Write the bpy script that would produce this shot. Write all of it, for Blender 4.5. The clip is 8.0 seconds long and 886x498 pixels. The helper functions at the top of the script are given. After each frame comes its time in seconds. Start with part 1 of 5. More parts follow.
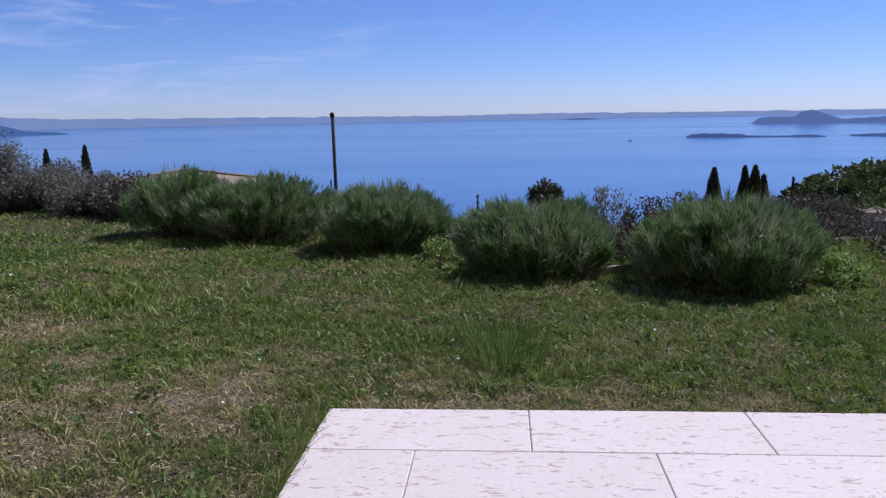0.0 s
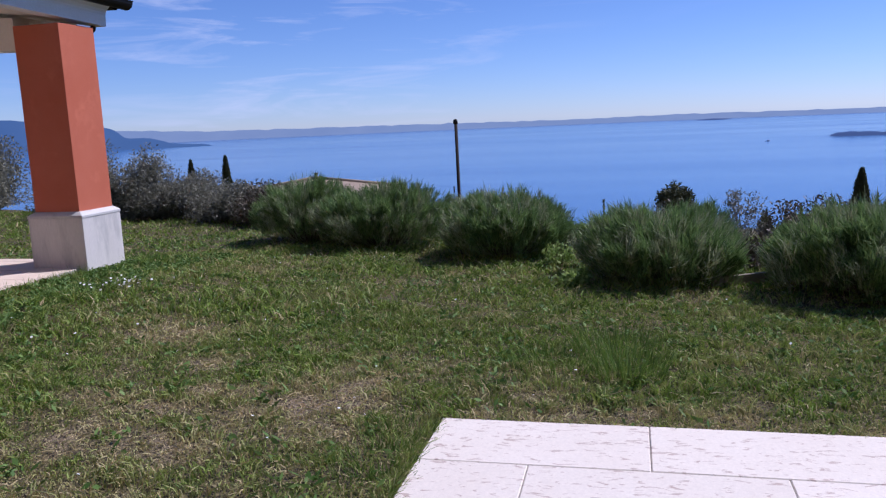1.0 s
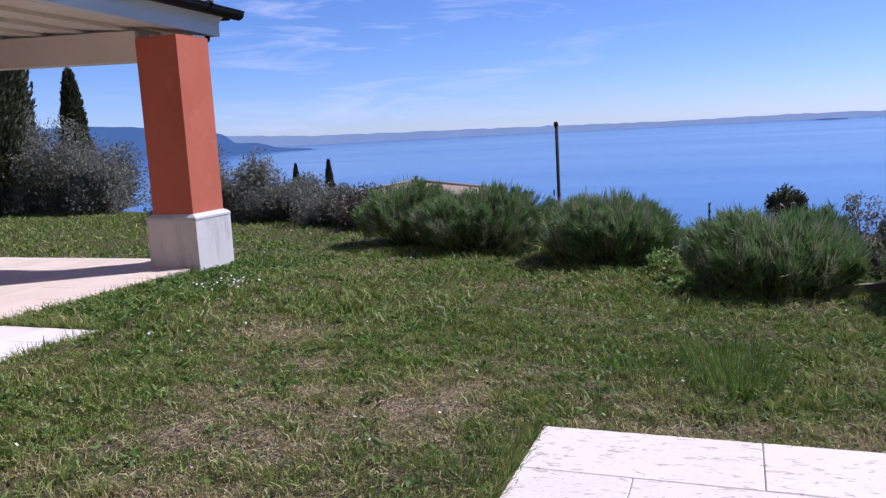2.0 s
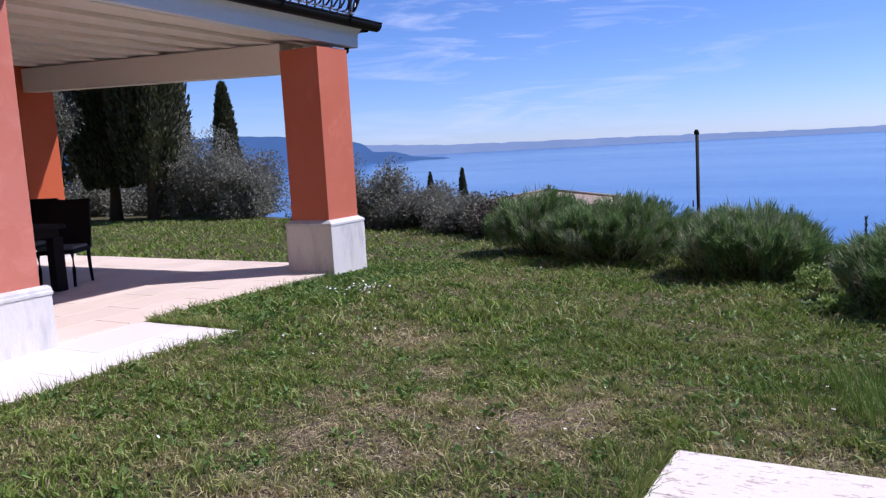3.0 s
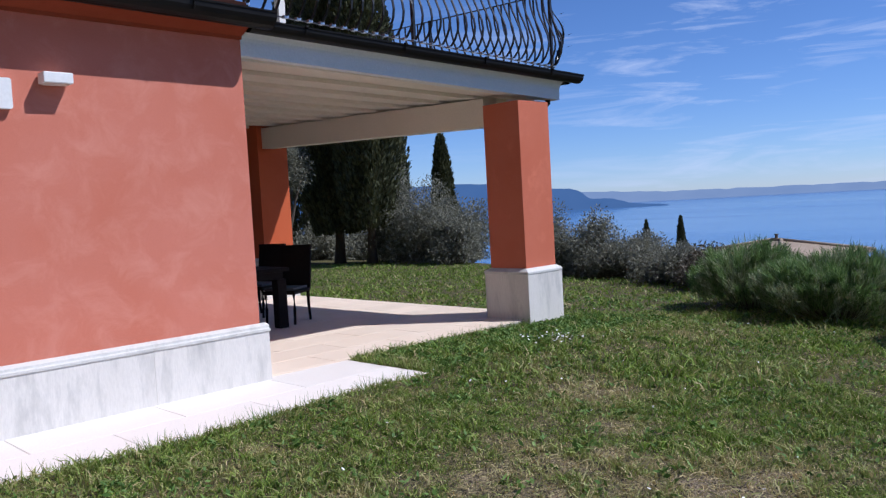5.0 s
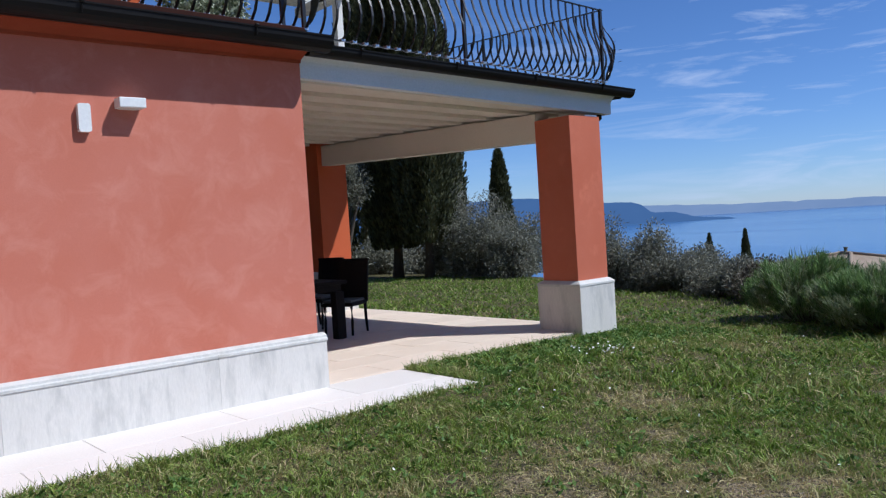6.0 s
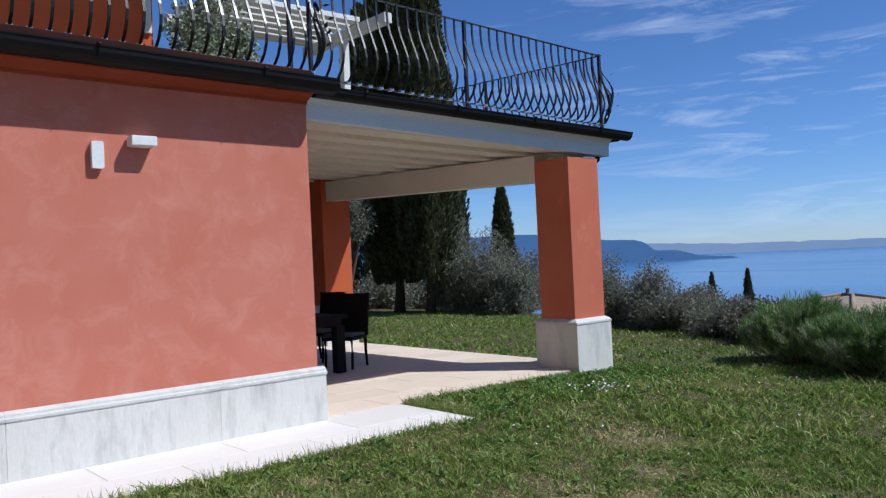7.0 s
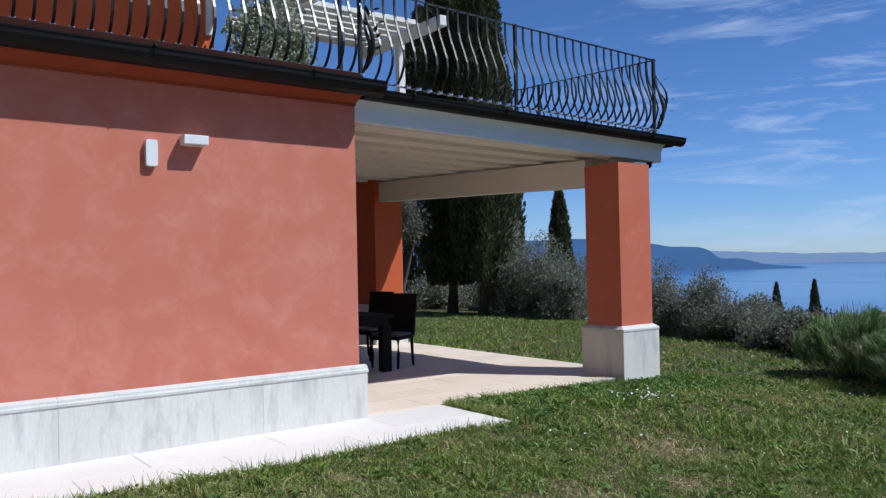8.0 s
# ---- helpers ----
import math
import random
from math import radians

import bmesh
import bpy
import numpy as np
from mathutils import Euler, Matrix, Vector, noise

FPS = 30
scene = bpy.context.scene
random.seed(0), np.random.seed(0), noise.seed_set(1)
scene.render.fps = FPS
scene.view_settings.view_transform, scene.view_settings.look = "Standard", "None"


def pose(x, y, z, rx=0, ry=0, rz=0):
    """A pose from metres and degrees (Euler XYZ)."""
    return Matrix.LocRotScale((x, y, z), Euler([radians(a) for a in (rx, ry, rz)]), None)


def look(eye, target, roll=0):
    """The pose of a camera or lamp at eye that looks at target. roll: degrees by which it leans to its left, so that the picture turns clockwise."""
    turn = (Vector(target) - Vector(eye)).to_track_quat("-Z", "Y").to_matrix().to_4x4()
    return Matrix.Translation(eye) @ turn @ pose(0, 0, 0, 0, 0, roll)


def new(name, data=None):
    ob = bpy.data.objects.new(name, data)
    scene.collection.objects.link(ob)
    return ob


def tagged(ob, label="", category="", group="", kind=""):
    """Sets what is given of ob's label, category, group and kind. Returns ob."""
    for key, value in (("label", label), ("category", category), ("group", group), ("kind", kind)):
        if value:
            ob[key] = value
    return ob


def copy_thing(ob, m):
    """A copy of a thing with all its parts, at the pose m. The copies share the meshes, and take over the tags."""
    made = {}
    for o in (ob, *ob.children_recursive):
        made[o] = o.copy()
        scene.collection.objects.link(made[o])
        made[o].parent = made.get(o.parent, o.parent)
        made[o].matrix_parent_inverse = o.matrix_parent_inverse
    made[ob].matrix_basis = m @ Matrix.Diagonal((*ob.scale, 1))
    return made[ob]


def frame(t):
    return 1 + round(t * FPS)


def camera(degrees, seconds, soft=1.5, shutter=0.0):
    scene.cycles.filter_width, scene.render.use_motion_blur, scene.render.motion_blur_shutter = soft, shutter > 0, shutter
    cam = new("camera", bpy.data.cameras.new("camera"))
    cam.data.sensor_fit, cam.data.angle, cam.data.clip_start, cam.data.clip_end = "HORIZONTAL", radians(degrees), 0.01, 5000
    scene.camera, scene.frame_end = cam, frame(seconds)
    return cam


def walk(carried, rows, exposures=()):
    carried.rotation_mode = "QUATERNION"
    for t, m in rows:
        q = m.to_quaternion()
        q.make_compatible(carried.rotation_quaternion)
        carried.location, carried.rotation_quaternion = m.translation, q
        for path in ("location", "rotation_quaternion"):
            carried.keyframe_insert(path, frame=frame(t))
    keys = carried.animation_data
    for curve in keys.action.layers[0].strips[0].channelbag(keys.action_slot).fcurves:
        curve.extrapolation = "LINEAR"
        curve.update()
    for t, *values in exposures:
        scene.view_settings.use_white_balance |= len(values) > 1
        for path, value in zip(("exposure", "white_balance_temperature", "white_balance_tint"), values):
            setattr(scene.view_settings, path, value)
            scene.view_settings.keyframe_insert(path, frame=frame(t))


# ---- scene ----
cam = camera(58.0, 8.0, soft=1.3)
EXPOSURES = [(0.0, -0.17, 5350, 25), (1.5, 0.06, 5350, 25), (3.5, 0.20, 5350, 25), (4.5, 0.09, 5360, 18), (6.0, -0.05, 5310, 9), (8.0, -0.06, 5320, 6)]
PATH = [
    (0, (0.051, 0.888, 1.371), (2.016, 1.04, 1.034), -1.1),
    (0.5, (0.091, 0.871, 1.382), (2.04, 1.199, 1.071), -2.3),
    (1, (0.135, 0.848, 1.371), (2.056, 1.308, 1.056), -2.5),
    (1.5, (0.153, 0.853, 1.37), (2.047, 1.408, 1.046), -2.2),
    (1.7, (0.144, 0.864, 1.379), (2.023, 1.472, 1.066), -2.6),
    (3, (0.228, 0.886, 1.371), (1.946, 1.878, 1.114), -3.1),
    (3.5, (0.244, 0.874, 1.376), (1.873, 2.012, 1.143), -3.5),
    (4, (0.254, 0.835, 1.389), (1.805, 2.082, 1.189), -3.7),
    (4.5, (0.267, 0.762, 1.396), (1.754, 2.09, 1.237), -3.8),
    (4.7, (0.277, 0.718, 1.399), (1.716, 2.099, 1.26), -3.3),
    (5.8, (0.213, 0.508, 1.377), (1.569, 1.976, 1.307), -3.8),
    (6, (0.179, 0.451, 1.38), (1.481, 1.967, 1.314), -3.6),
    (6.5, (0.096, 0.339, 1.398), (1.404, 1.852, 1.366), -2.3),
    (7, (0.09, 0.288, 1.407), (1.391, 1.807, 1.428), -2.7),
    (7.5, (0.102, 0.229, 1.408), (1.332, 1.807, 1.418), -2.3),
    (8, (0.179, 0.165, 1.409), (1.365, 1.776, 1.439), -1.2),
]
walk(cam, [(t, look(eye, target, roll)) for t, eye, target, roll in PATH], EXPOSURES)

# ---- sky, sun ----
SUN = Vector((0.76, -1.0, 1.55)).normalized()
world = bpy.data.worlds.new("sky")
scene.world = world
world.use_nodes = True
wt = world.node_tree
sky = wt.nodes.new("ShaderNodeTexSky")
sky.sky_type, sky.sun_disc = "NISHITA", False
sky.sun_elevation = math.asin(SUN.z)
sky.sun_rotation = math.atan2(SUN.x, SUN.y)
sky.altitude, sky.air_density, sky.dust_density, sky.ozone_density = 300, 0.8, 0.1, 6.0
# thin cirrus: streaky noise over part of the sky
tc = wt.nodes.new("ShaderNodeTexCoord")
mp = wt.nodes.new("ShaderNodeMapping")
mp.inputs["Rotation"].default_value = (0, 0.02, 0.2)
mp.inputs["Scale"].default_value = (2.0, 2.6, 21.0)
wt.links.new(tc.outputs["Generated"], mp.inputs[0])
cn = wt.nodes.new("ShaderNodeTexNoise")
cn.inputs["Scale"].default_value, cn.inputs["Detail"].default_value = 2.1, 8
cn.inputs["Roughness"].default_value, cn.inputs["Distortion"].default_value = 0.6, 0.7
wt.links.new(mp.outputs[0], cn.inputs["Vector"])
cr = wt.nodes.new("ShaderNodeMapRange")
cr.inputs[1].default_value, cr.inputs[2].default_value, cr.inputs[4].default_value = 0.52, 0.80, 0.8
wt.links.new(cn.outputs[0], cr.inputs[0])
# the cirrus field lies to the north-east, low over the lake
dist = wt.nodes.new("ShaderNodeVectorMath")
dist.operation = "DISTANCE"
wt.links.new(tc.outputs["Generated"], dist.inputs[0])
dist.inputs[1].default_value = Vector((math.cos(radians(25)), math.sin(radians(25)), 0.2)).normalized()
fall = wt.nodes.new("ShaderNodeMapRange")
fall.inputs[1].default_value, fall.inputs[2].default_value, fall.inputs[3].default_value, fall.inputs[4].default_value = 0.1, 0.42, 1.0, 0.05
wt.links.new(dist.outputs["Value"], fall.inputs[0])
cm = wt.nodes.new("ShaderNodeMath")
cm.operation = "MULTIPLY"
wt.links.new(cr.outputs[0], cm.inputs[0])
wt.links.new(fall.outputs[0], cm.inputs[1])
mixc = wt.nodes.new("ShaderNodeMix")
mixc.data_type = "RGBA"
wt.links.new(cm.outputs[0], mixc.inputs["Factor"])
tint = wt.nodes.new("ShaderNodeMix")
tint.data_type, tint.blend_type = "RGBA", "MULTIPLY"
tint.inputs["Factor"].default_value = 1.0
tint.inputs["B"].default_value = (0.97, 0.97, 1.07, 1)
wt.links.new(sky.outputs[0], tint.inputs["A"])
wt.links.new(tint.outputs["Result"], mixc.inputs["A"])
mixc.inputs["B"].default_value = (7.0, 7.3, 8.4, 1)
wt.links.new(mixc.outputs["Result"], wt.nodes["Background"].inputs[0])
wt.nodes["Background"].inputs[1].default_value = 0.095

sun = new("sun", bpy.data.lights.new("sun", "SUN"))
sun.data.energy, sun.data.angle, sun.data.color = 4.9, radians(0.55), (1.0, 0.91, 0.78)
sun.matrix_world = look(SUN * 60, (0, 0, 0))


# ---- materials ----
def node_mat(name):
    m = bpy.data.materials.new(name)
    m.use_nodes = True
    return m, m.node_tree.nodes, m.node_tree.links


def material(name, c1, c2, scale=3.0, rough=0.8, fine=60.0, bump=0.15, depth=0.01, stain=None, stain_scale=0.7, stain_at=(0.55, 0.75), rand=0.0,
             metal=0.0, spec=0.4, wave=0.3, stretch=(1, 1, 1), speck=None):
    """Two tones mixed by noise at two scales in world space, stains, specks and fine relief."""
    m, n, l = node_mat(name)
    p = n["Principled BSDF"]
    geo = n.new("ShaderNodeNewGeometry")
    mapg = n.new("ShaderNodeMapping")
    mapg.inputs["Scale"].default_value = stretch
    l.new(geo.outputs["Position"], mapg.inputs[0])

    def noise_at(s, detail=5, rough_=0.6):
        t = n.new("ShaderNodeTexNoise")
        t.inputs["Scale"].default_value, t.inputs["Detail"].default_value, t.inputs["Roughness"].default_value = s, detail, rough_
        t.inputs["Distortion"].default_value = wave
        l.new(mapg.outputs[0], t.inputs["Vector"])
        return t.outputs[0]

    def mix(fac, a, b):
        x = n.new("ShaderNodeMix")
        x.data_type = "RGBA"
        for sock, v in (("Factor", fac), ("A", a), ("B", b)):
            if isinstance(v, (tuple, float)):
                x.inputs[sock].default_value = (*v, 1) if isinstance(v, tuple) else v
            else:
                l.new(v, x.inputs[sock])
        return x.outputs["Result"]

    def ramp(v, a, b):
        r = n.new("ShaderNodeMapRange")
        r.inputs[1].default_value, r.inputs[2].default_value = a, b
        l.new(v, r.inputs[0])
        return r.outputs[0]

    col = mix(ramp(noise_at(scale), 0.3, 0.7), c1, c2)
    small = noise_at(fine, 4, 0.65)
    col = mix(ramp(small, 0.25, 0.75), mix(0.35, col, tuple(v * 0.6 for v in c1)), col)
    if stain:
        col = mix(ramp(noise_at(stain_scale, 6, 0.65), *stain_at), col, stain)
    if speck:
        sp = n.new("ShaderNodeMapping")
        sp.inputs["Scale"].default_value = (38, 13, 20)
        l.new(geo.outputs["Position"], sp.inputs[0])
        tn = n.new("ShaderNodeTexNoise")
        tn.inputs["Scale"].default_value, tn.inputs["Detail"].default_value, tn.inputs["Distortion"].default_value = 1.0, 3, 1.2
        l.new(sp.outputs[0], tn.inputs["Vector"])
        col = mix(ramp(tn.outputs[0], 0.60, 0.66), col, speck)
    if rand:
        oi = n.new("ShaderNodeObjectInfo")
        hsv = n.new("ShaderNodeHueSaturation")
        mr = n.new("ShaderNodeMapRange")
        mr.inputs[3].default_value, mr.inputs[4].default_value = 1 - rand, 1 + rand
        l.new(oi.outputs["Random"], mr.inputs[0])
        l.new(mr.outputs[0], hsv.inputs["Value"])
        l.new(col, hsv.inputs["Color"])
        col = hsv.outputs[0]
    l.new(col, p.inputs["Base Color"])
    p.inputs["Roughness"].default_value, p.inputs["Metallic"].default_value = rough, metal
    p.inputs["Specular IOR Level"].default_value = spec
    b = n.new("ShaderNodeBump")
    b.inputs["Strength"].default_value, b.inputs["Distance"].default_value = bump, depth
    l.new(small, b.inputs["Height"])
    l.new(b.outputs[0], p.inputs["Normal"])
    return m


def leaf_material(name, c1, c2, dry=None, through_light=0.3, rough=0.6):
    """Foliage: tone by island, patches by noise, some light let through."""
    m, n, l = node_mat(name)
    geo = n.new("ShaderNodeNewGeometry")
    mix = n.new("ShaderNodeMix")
    mix.data_type = "RGBA"
    l.new(geo.outputs["Random Per Island"], mix.inputs["Factor"])
    mix.inputs["A"].default_value, mix.inputs["B"].default_value = (*c1, 1), (*c2, 1)
    col = mix.outputs["Result"]
    if dry:
        at = n.new("ShaderNodeAttribute")
        at.attribute_name = "dry"
        m2 = n.new("ShaderNodeMix")
        m2.data_type = "RGBA"
        l.new(at.outputs["Fac"], m2.inputs["Factor"])
        l.new(col, m2.inputs["A"])
        m2.inputs["B"].default_value = (*dry, 1)
        col = m2.outputs["Result"]
    p = n["Principled BSDF"]
    l.new(col, p.inputs["Base Color"])
    p.inputs["Roughness"].default_value, p.inputs["Specular IOR Level"].default_value = rough, 0.3
    tr = n.new("ShaderNodeBsdfTranslucent")
    l.new(col, tr.inputs[0])
    ms = n.new("ShaderNodeMixShader")
    ms.inputs[0].default_value = through_light
    l.new(p.outputs[0], ms.inputs[1])
    l.new(tr.outputs[0], ms.inputs[2])
    l.new(ms.outputs[0], n["Material Output"].inputs[0])
    return m


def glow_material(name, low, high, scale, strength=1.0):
    """Plain far backdrop: the haze of kilometres of bright air put into glowing colour."""
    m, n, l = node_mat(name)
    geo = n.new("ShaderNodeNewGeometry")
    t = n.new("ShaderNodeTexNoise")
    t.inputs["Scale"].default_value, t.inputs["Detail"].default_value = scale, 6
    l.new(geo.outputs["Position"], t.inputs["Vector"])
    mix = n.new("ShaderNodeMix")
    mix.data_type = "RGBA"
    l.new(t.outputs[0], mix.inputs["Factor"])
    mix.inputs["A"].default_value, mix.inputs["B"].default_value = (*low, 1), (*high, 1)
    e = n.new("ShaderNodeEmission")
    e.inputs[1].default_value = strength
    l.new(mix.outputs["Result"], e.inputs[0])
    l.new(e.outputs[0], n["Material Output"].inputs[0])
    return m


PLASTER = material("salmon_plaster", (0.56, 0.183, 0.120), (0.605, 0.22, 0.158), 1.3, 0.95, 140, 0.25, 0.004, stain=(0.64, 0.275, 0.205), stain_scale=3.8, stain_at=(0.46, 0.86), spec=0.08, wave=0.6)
# salmon plaster with some of the west face's shade put into the colour
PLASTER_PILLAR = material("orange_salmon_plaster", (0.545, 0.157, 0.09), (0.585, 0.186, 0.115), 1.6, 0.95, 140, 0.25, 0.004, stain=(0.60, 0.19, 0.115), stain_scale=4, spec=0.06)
# orange of the rear pillar; also puts shade into porch and upper walls
PLASTER_PORCH_SHADE = material("shade_deepened_terracotta", (0.53, 0.115, 0.045), (0.57, 0.14, 0.06), 1.6, 0.95, 140, 0.25, 0.004, spec=0.05)
PLINTH = material("limestone_plinth", (0.68, 0.65, 0.605), (0.76, 0.73, 0.685), 2.2, 0.8, 90, 0.2, 0.003, stain=(0.38, 0.375, 0.36), stain_scale=5.5, stain_at=(0.52, 0.80), rand=0.03, stretch=(1, 1, 0.22), spec=0.2)
PLINTH_CAP = material("limestone_cap", (0.62, 0.61, 0.575), (0.69, 0.68, 0.645), 3, 0.8, 60, 0.2, 0.004, stain=(0.46, 0.45, 0.42), stain_scale=6, stain_at=(0.5, 0.75))
TILE = material("pale_stone_tile", (0.78, 0.70, 0.595), (0.82, 0.75, 0.65), 1.8, 0.75, 70, 0.2, 0.004, rand=0.035, speck=(0.50, 0.40, 0.33))
TILE_PORCH = material("cream_stone_tile", (0.72, 0.59, 0.465), (0.77, 0.645, 0.525), 1.8, 0.8, 70, 0.2, 0.004, rand=0.06)
JOINT = material("sandy_joint", (0.42, 0.37, 0.31), (0.36, 0.32, 0.27), 9, 0.95, 120, 0.3)
WHITE = material("white_painted_wood", (0.75, 0.73, 0.685), (0.79, 0.77, 0.73), 2.0, 0.6, 60, 0.08, 0.002, stretch=(0.3, 1, 1))
# white boards tinted cream for warm light bounced off grass and paving
WHITE_BOUNCE = material("bounce_tinted_white_boards", (0.80, 0.75, 0.67), (0.83, 0.78, 0.70), 2.0, 0.7, 60, 0.08, 0.002, stretch=(0.3, 1, 1), spec=0.15)
FASCIA = material("grey_white_fascia", (0.74, 0.76, 0.78), (0.78, 0.8, 0.82), 2.0, 0.55, 60, 0.05, 0.002)
# plaster of the cornice, darkened in colour for the shade below the gutter
CORNICE = material("shaded_plaster_cornice", (0.29, 0.062, 0.03), (0.34, 0.078, 0.04), 2.0, 0.95, 120, 0.2, 0.003, spec=0.05)
KERB = material("dark_brown_kerb_tile", (0.032, 0.011, 0.008), (0.05, 0.017, 0.012), 3.0, 0.8, 80, 0.2, 0.003, rand=0.05, spec=0.1)
JOINT_PALE = material("pale_mortar_joint", (0.55, 0.51, 0.46), (0.48, 0.45, 0.40), 9, 0.95, 120, 0.3)
GUTTER = material("dark_bronze_gutter", (0.007, 0.006, 0.006), (0.011, 0.010, 0.010), 2.0, 0.5, 60, 0.05, 0.002, spec=0.2)
IRON = material("black_wrought_iron", (0.012, 0.012, 0.013), (0.022, 0.022, 0.024), 6.0, 0.33, 150, 0.15, 0.002, spec=0.6)
ZINC_GLINT = material("galvanised_plate_foot_glint", (0.55, 0.57, 0.6), (0.62, 0.64, 0.66), 8, 0.35, 80, 0.05, metal=0.9)
TILE_PATH = material("white_path_stone", (0.78, 0.72, 0.66), (0.82, 0.77, 0.72), 1.8, 0.75, 70, 0.2, 0.004, rand=0.03)
DECK = material("terrace_screed", (0.3, 0.28, 0.26), (0.36, 0.34, 0.31), 2.0, 0.9, 60, 0.1)
LAMPW = material("white_lamp_shell", (0.8, 0.8, 0.8), (0.82, 0.82, 0.82), 2.0, 0.45, 40, 0.02)
WICKER = material("dark_woven_wicker", (0.009, 0.007, 0.006), (0.017, 0.013, 0.011), 40, 0.75, 160, 0.7, 0.006, spec=0.15)
CUSHION = material("grey_seat_pad", (0.10, 0.10, 0.10), (0.13, 0.13, 0.125), 10, 0.9, 200, 0.3)
BARK = material("grey_bark", (0.10, 0.08, 0.06), (0.16, 0.13, 0.10), 8, 0.95, 40, 0.7, 0.02, stretch=(1, 1, 0.2))
POLEWOOD = material("weathered_pole_wood", (0.022, 0.017, 0.014), (0.04, 0.03, 0.024), 12, 0.95, 60, 0.4, stretch=(1, 1, 0.1))
PLANK = material("grey_timber_edging", (0.26, 0.22, 0.17), (0.34, 0.3, 0.24), 5, 0.9, 40, 0.4)
ROOFTILE = material("clay_roof_tiles", (0.27, 0.205, 0.15), (0.34, 0.27, 0.20), 1.5, 0.9, 14, 0.5, 0.03, rand=0.12)
STUCCO = material("far_house_stucco", (0.62, 0.52, 0.4), (0.68, 0.58, 0.46), 1.0, 0.9, 20, 0.1)
WHITEBOAT = material("white_hull", (0.8, 0.8, 0.8), (0.8, 0.8, 0.8), 1.0, 0.4)
FLOWER = material("white_petals", (0.8, 0.8, 0.76), (0.82, 0.82, 0.8), 5.0, 0.7)
GRASS = leaf_material("grass_blades", (0.040, 0.11, 0.008), (0.29, 0.42, 0.055), dry=(0.56, 0.45, 0.24), through_light=0.3)
TUFT = leaf_material("lush_grass_tuft", (0.08, 0.16, 0.02), (0.19, 0.28, 0.06))
LAVENDER = leaf_material("lavender_stems", (0.06, 0.13, 0.035), (0.30, 0.42, 0.15), through_light=0.3)
LAVENDER_GREY = leaf_material("grey_lavender_stems", (0.14, 0.18, 0.08), (0.48, 0.52, 0.32), through_light=0.2)
OLIVE = leaf_material("olive_leaves", (0.13, 0.132, 0.095), (0.29, 0.285, 0.22), through_light=0.38)
SCRUB = leaf_material("brown_grey_scrub", (0.065, 0.052, 0.035), (0.18, 0.155, 0.11), through_light=0.15)
CYPRESS = leaf_material("cypress_foliage", (0.034, 0.042, 0.018), (0.15, 0.155, 0.075), through_light=0.15)
WOODS = leaf_material("oak_wood_foliage", (0.05, 0.075, 0.02), (0.16, 0.19, 0.05), through_light=0.2)
IVY = leaf_material("climber_leaves", (0.09, 0.12, 0.05), (0.46, 0.48, 0.36), through_light=0.25)
WEED = leaf_material("yellow_green_weed", (0.16, 0.26, 0.05), (0.38, 0.48, 0.15), through_light=0.4)
BROADLEAF = leaf_material("broad_lawn_weeds", (0.055, 0.125, 0.018), (0.20, 0.31, 0.075), through_light=0.25)

# lawn soil: thatch and earth, drier where the "dry" value is high
SOIL, sn, sl = node_mat("lawn_thatch")
geo = sn.new("ShaderNodeNewGeometry")
tn1, tn2 = sn.new("ShaderNodeTexNoise"), sn.new("ShaderNodeTexNoise")
tn1.inputs["Scale"].default_value, tn1.inputs["Detail"].default_value = 62, 7
tn2.inputs["Scale"].default_value, tn2.inputs["Detail"].default_value = 1.1, 5
for t in (tn1, tn2):
    sl.new(geo.outputs["Position"], t.inputs["Vector"])
crumb = sn.new("ShaderNodeMapRange")
crumb.inputs[1].default_value, crumb.inputs[2].default_value = 0.36, 0.66
sl.new(tn1.outputs[0], crumb.inputs[0])
ma, mb, mc = (sn.new("ShaderNodeMix") for _ in range(3))
for m in (ma, mb, mc):
    m.data_type = "RGBA"
sl.new(crumb.outputs[0], ma.inputs["Factor"])
ma.inputs["A"].default_value, ma.inputs["B"].default_value = (0.010, 0.010, 0.003, 1), (0.14, 0.12, 0.03, 1)
sl.new(crumb.outputs[0], mb.inputs["Factor"])
mb.inputs["A"].default_value, mb.inputs["B"].default_value = (0.030, 0.019, 0.009, 1), (0.35, 0.275, 0.17, 1)
at = sn.new("ShaderNodeAttribute")
at.attribute_name = "dry"
sl.new(at.outputs["Fac"], mc.inputs["Factor"])
sl.new(ma.outputs["Result"], mc.inputs["A"])
sl.new(mb.outputs["Result"], mc.inputs["B"])
sl.new(mc.outputs["Result"], sn["Principled BSDF"].inputs["Base Color"])
sn["Principled BSDF"].inputs["Roughness"].default_value = 1.0
bp = sn.new("ShaderNodeBump")
bp.inputs["Strength"].default_value, bp.inputs["Distance"].default_value = 0.8, 0.03
sl.new(tn1.outputs[0], bp.inputs["Height"])
sl.new(bp.outputs[0], sn["Principled BSDF"].inputs["Normal"])

# lake: deep blue body, ruffled by wind in long bands
WATER, wn, wl = node_mat("lake_water")
wp = wn["Principled BSDF"]
geo = wn.new("ShaderNodeNewGeometry")
wm = wn.new("ShaderNodeMapping")
wm.inputs["Scale"].default_value = (0.010, 0.0016, 1)
wl.new(geo.outputs["Position"], wm.inputs[0])
band = wn.new("ShaderNodeTexNoise")
band.inputs["Scale"].default_value, band.inputs["Detail"].default_value, band.inputs["Distortion"].default_value = 0.6, 5, 0.6
wl.new(wm.outputs[0], band.inputs["Vector"])
wmix = wn.new("ShaderNodeMix")
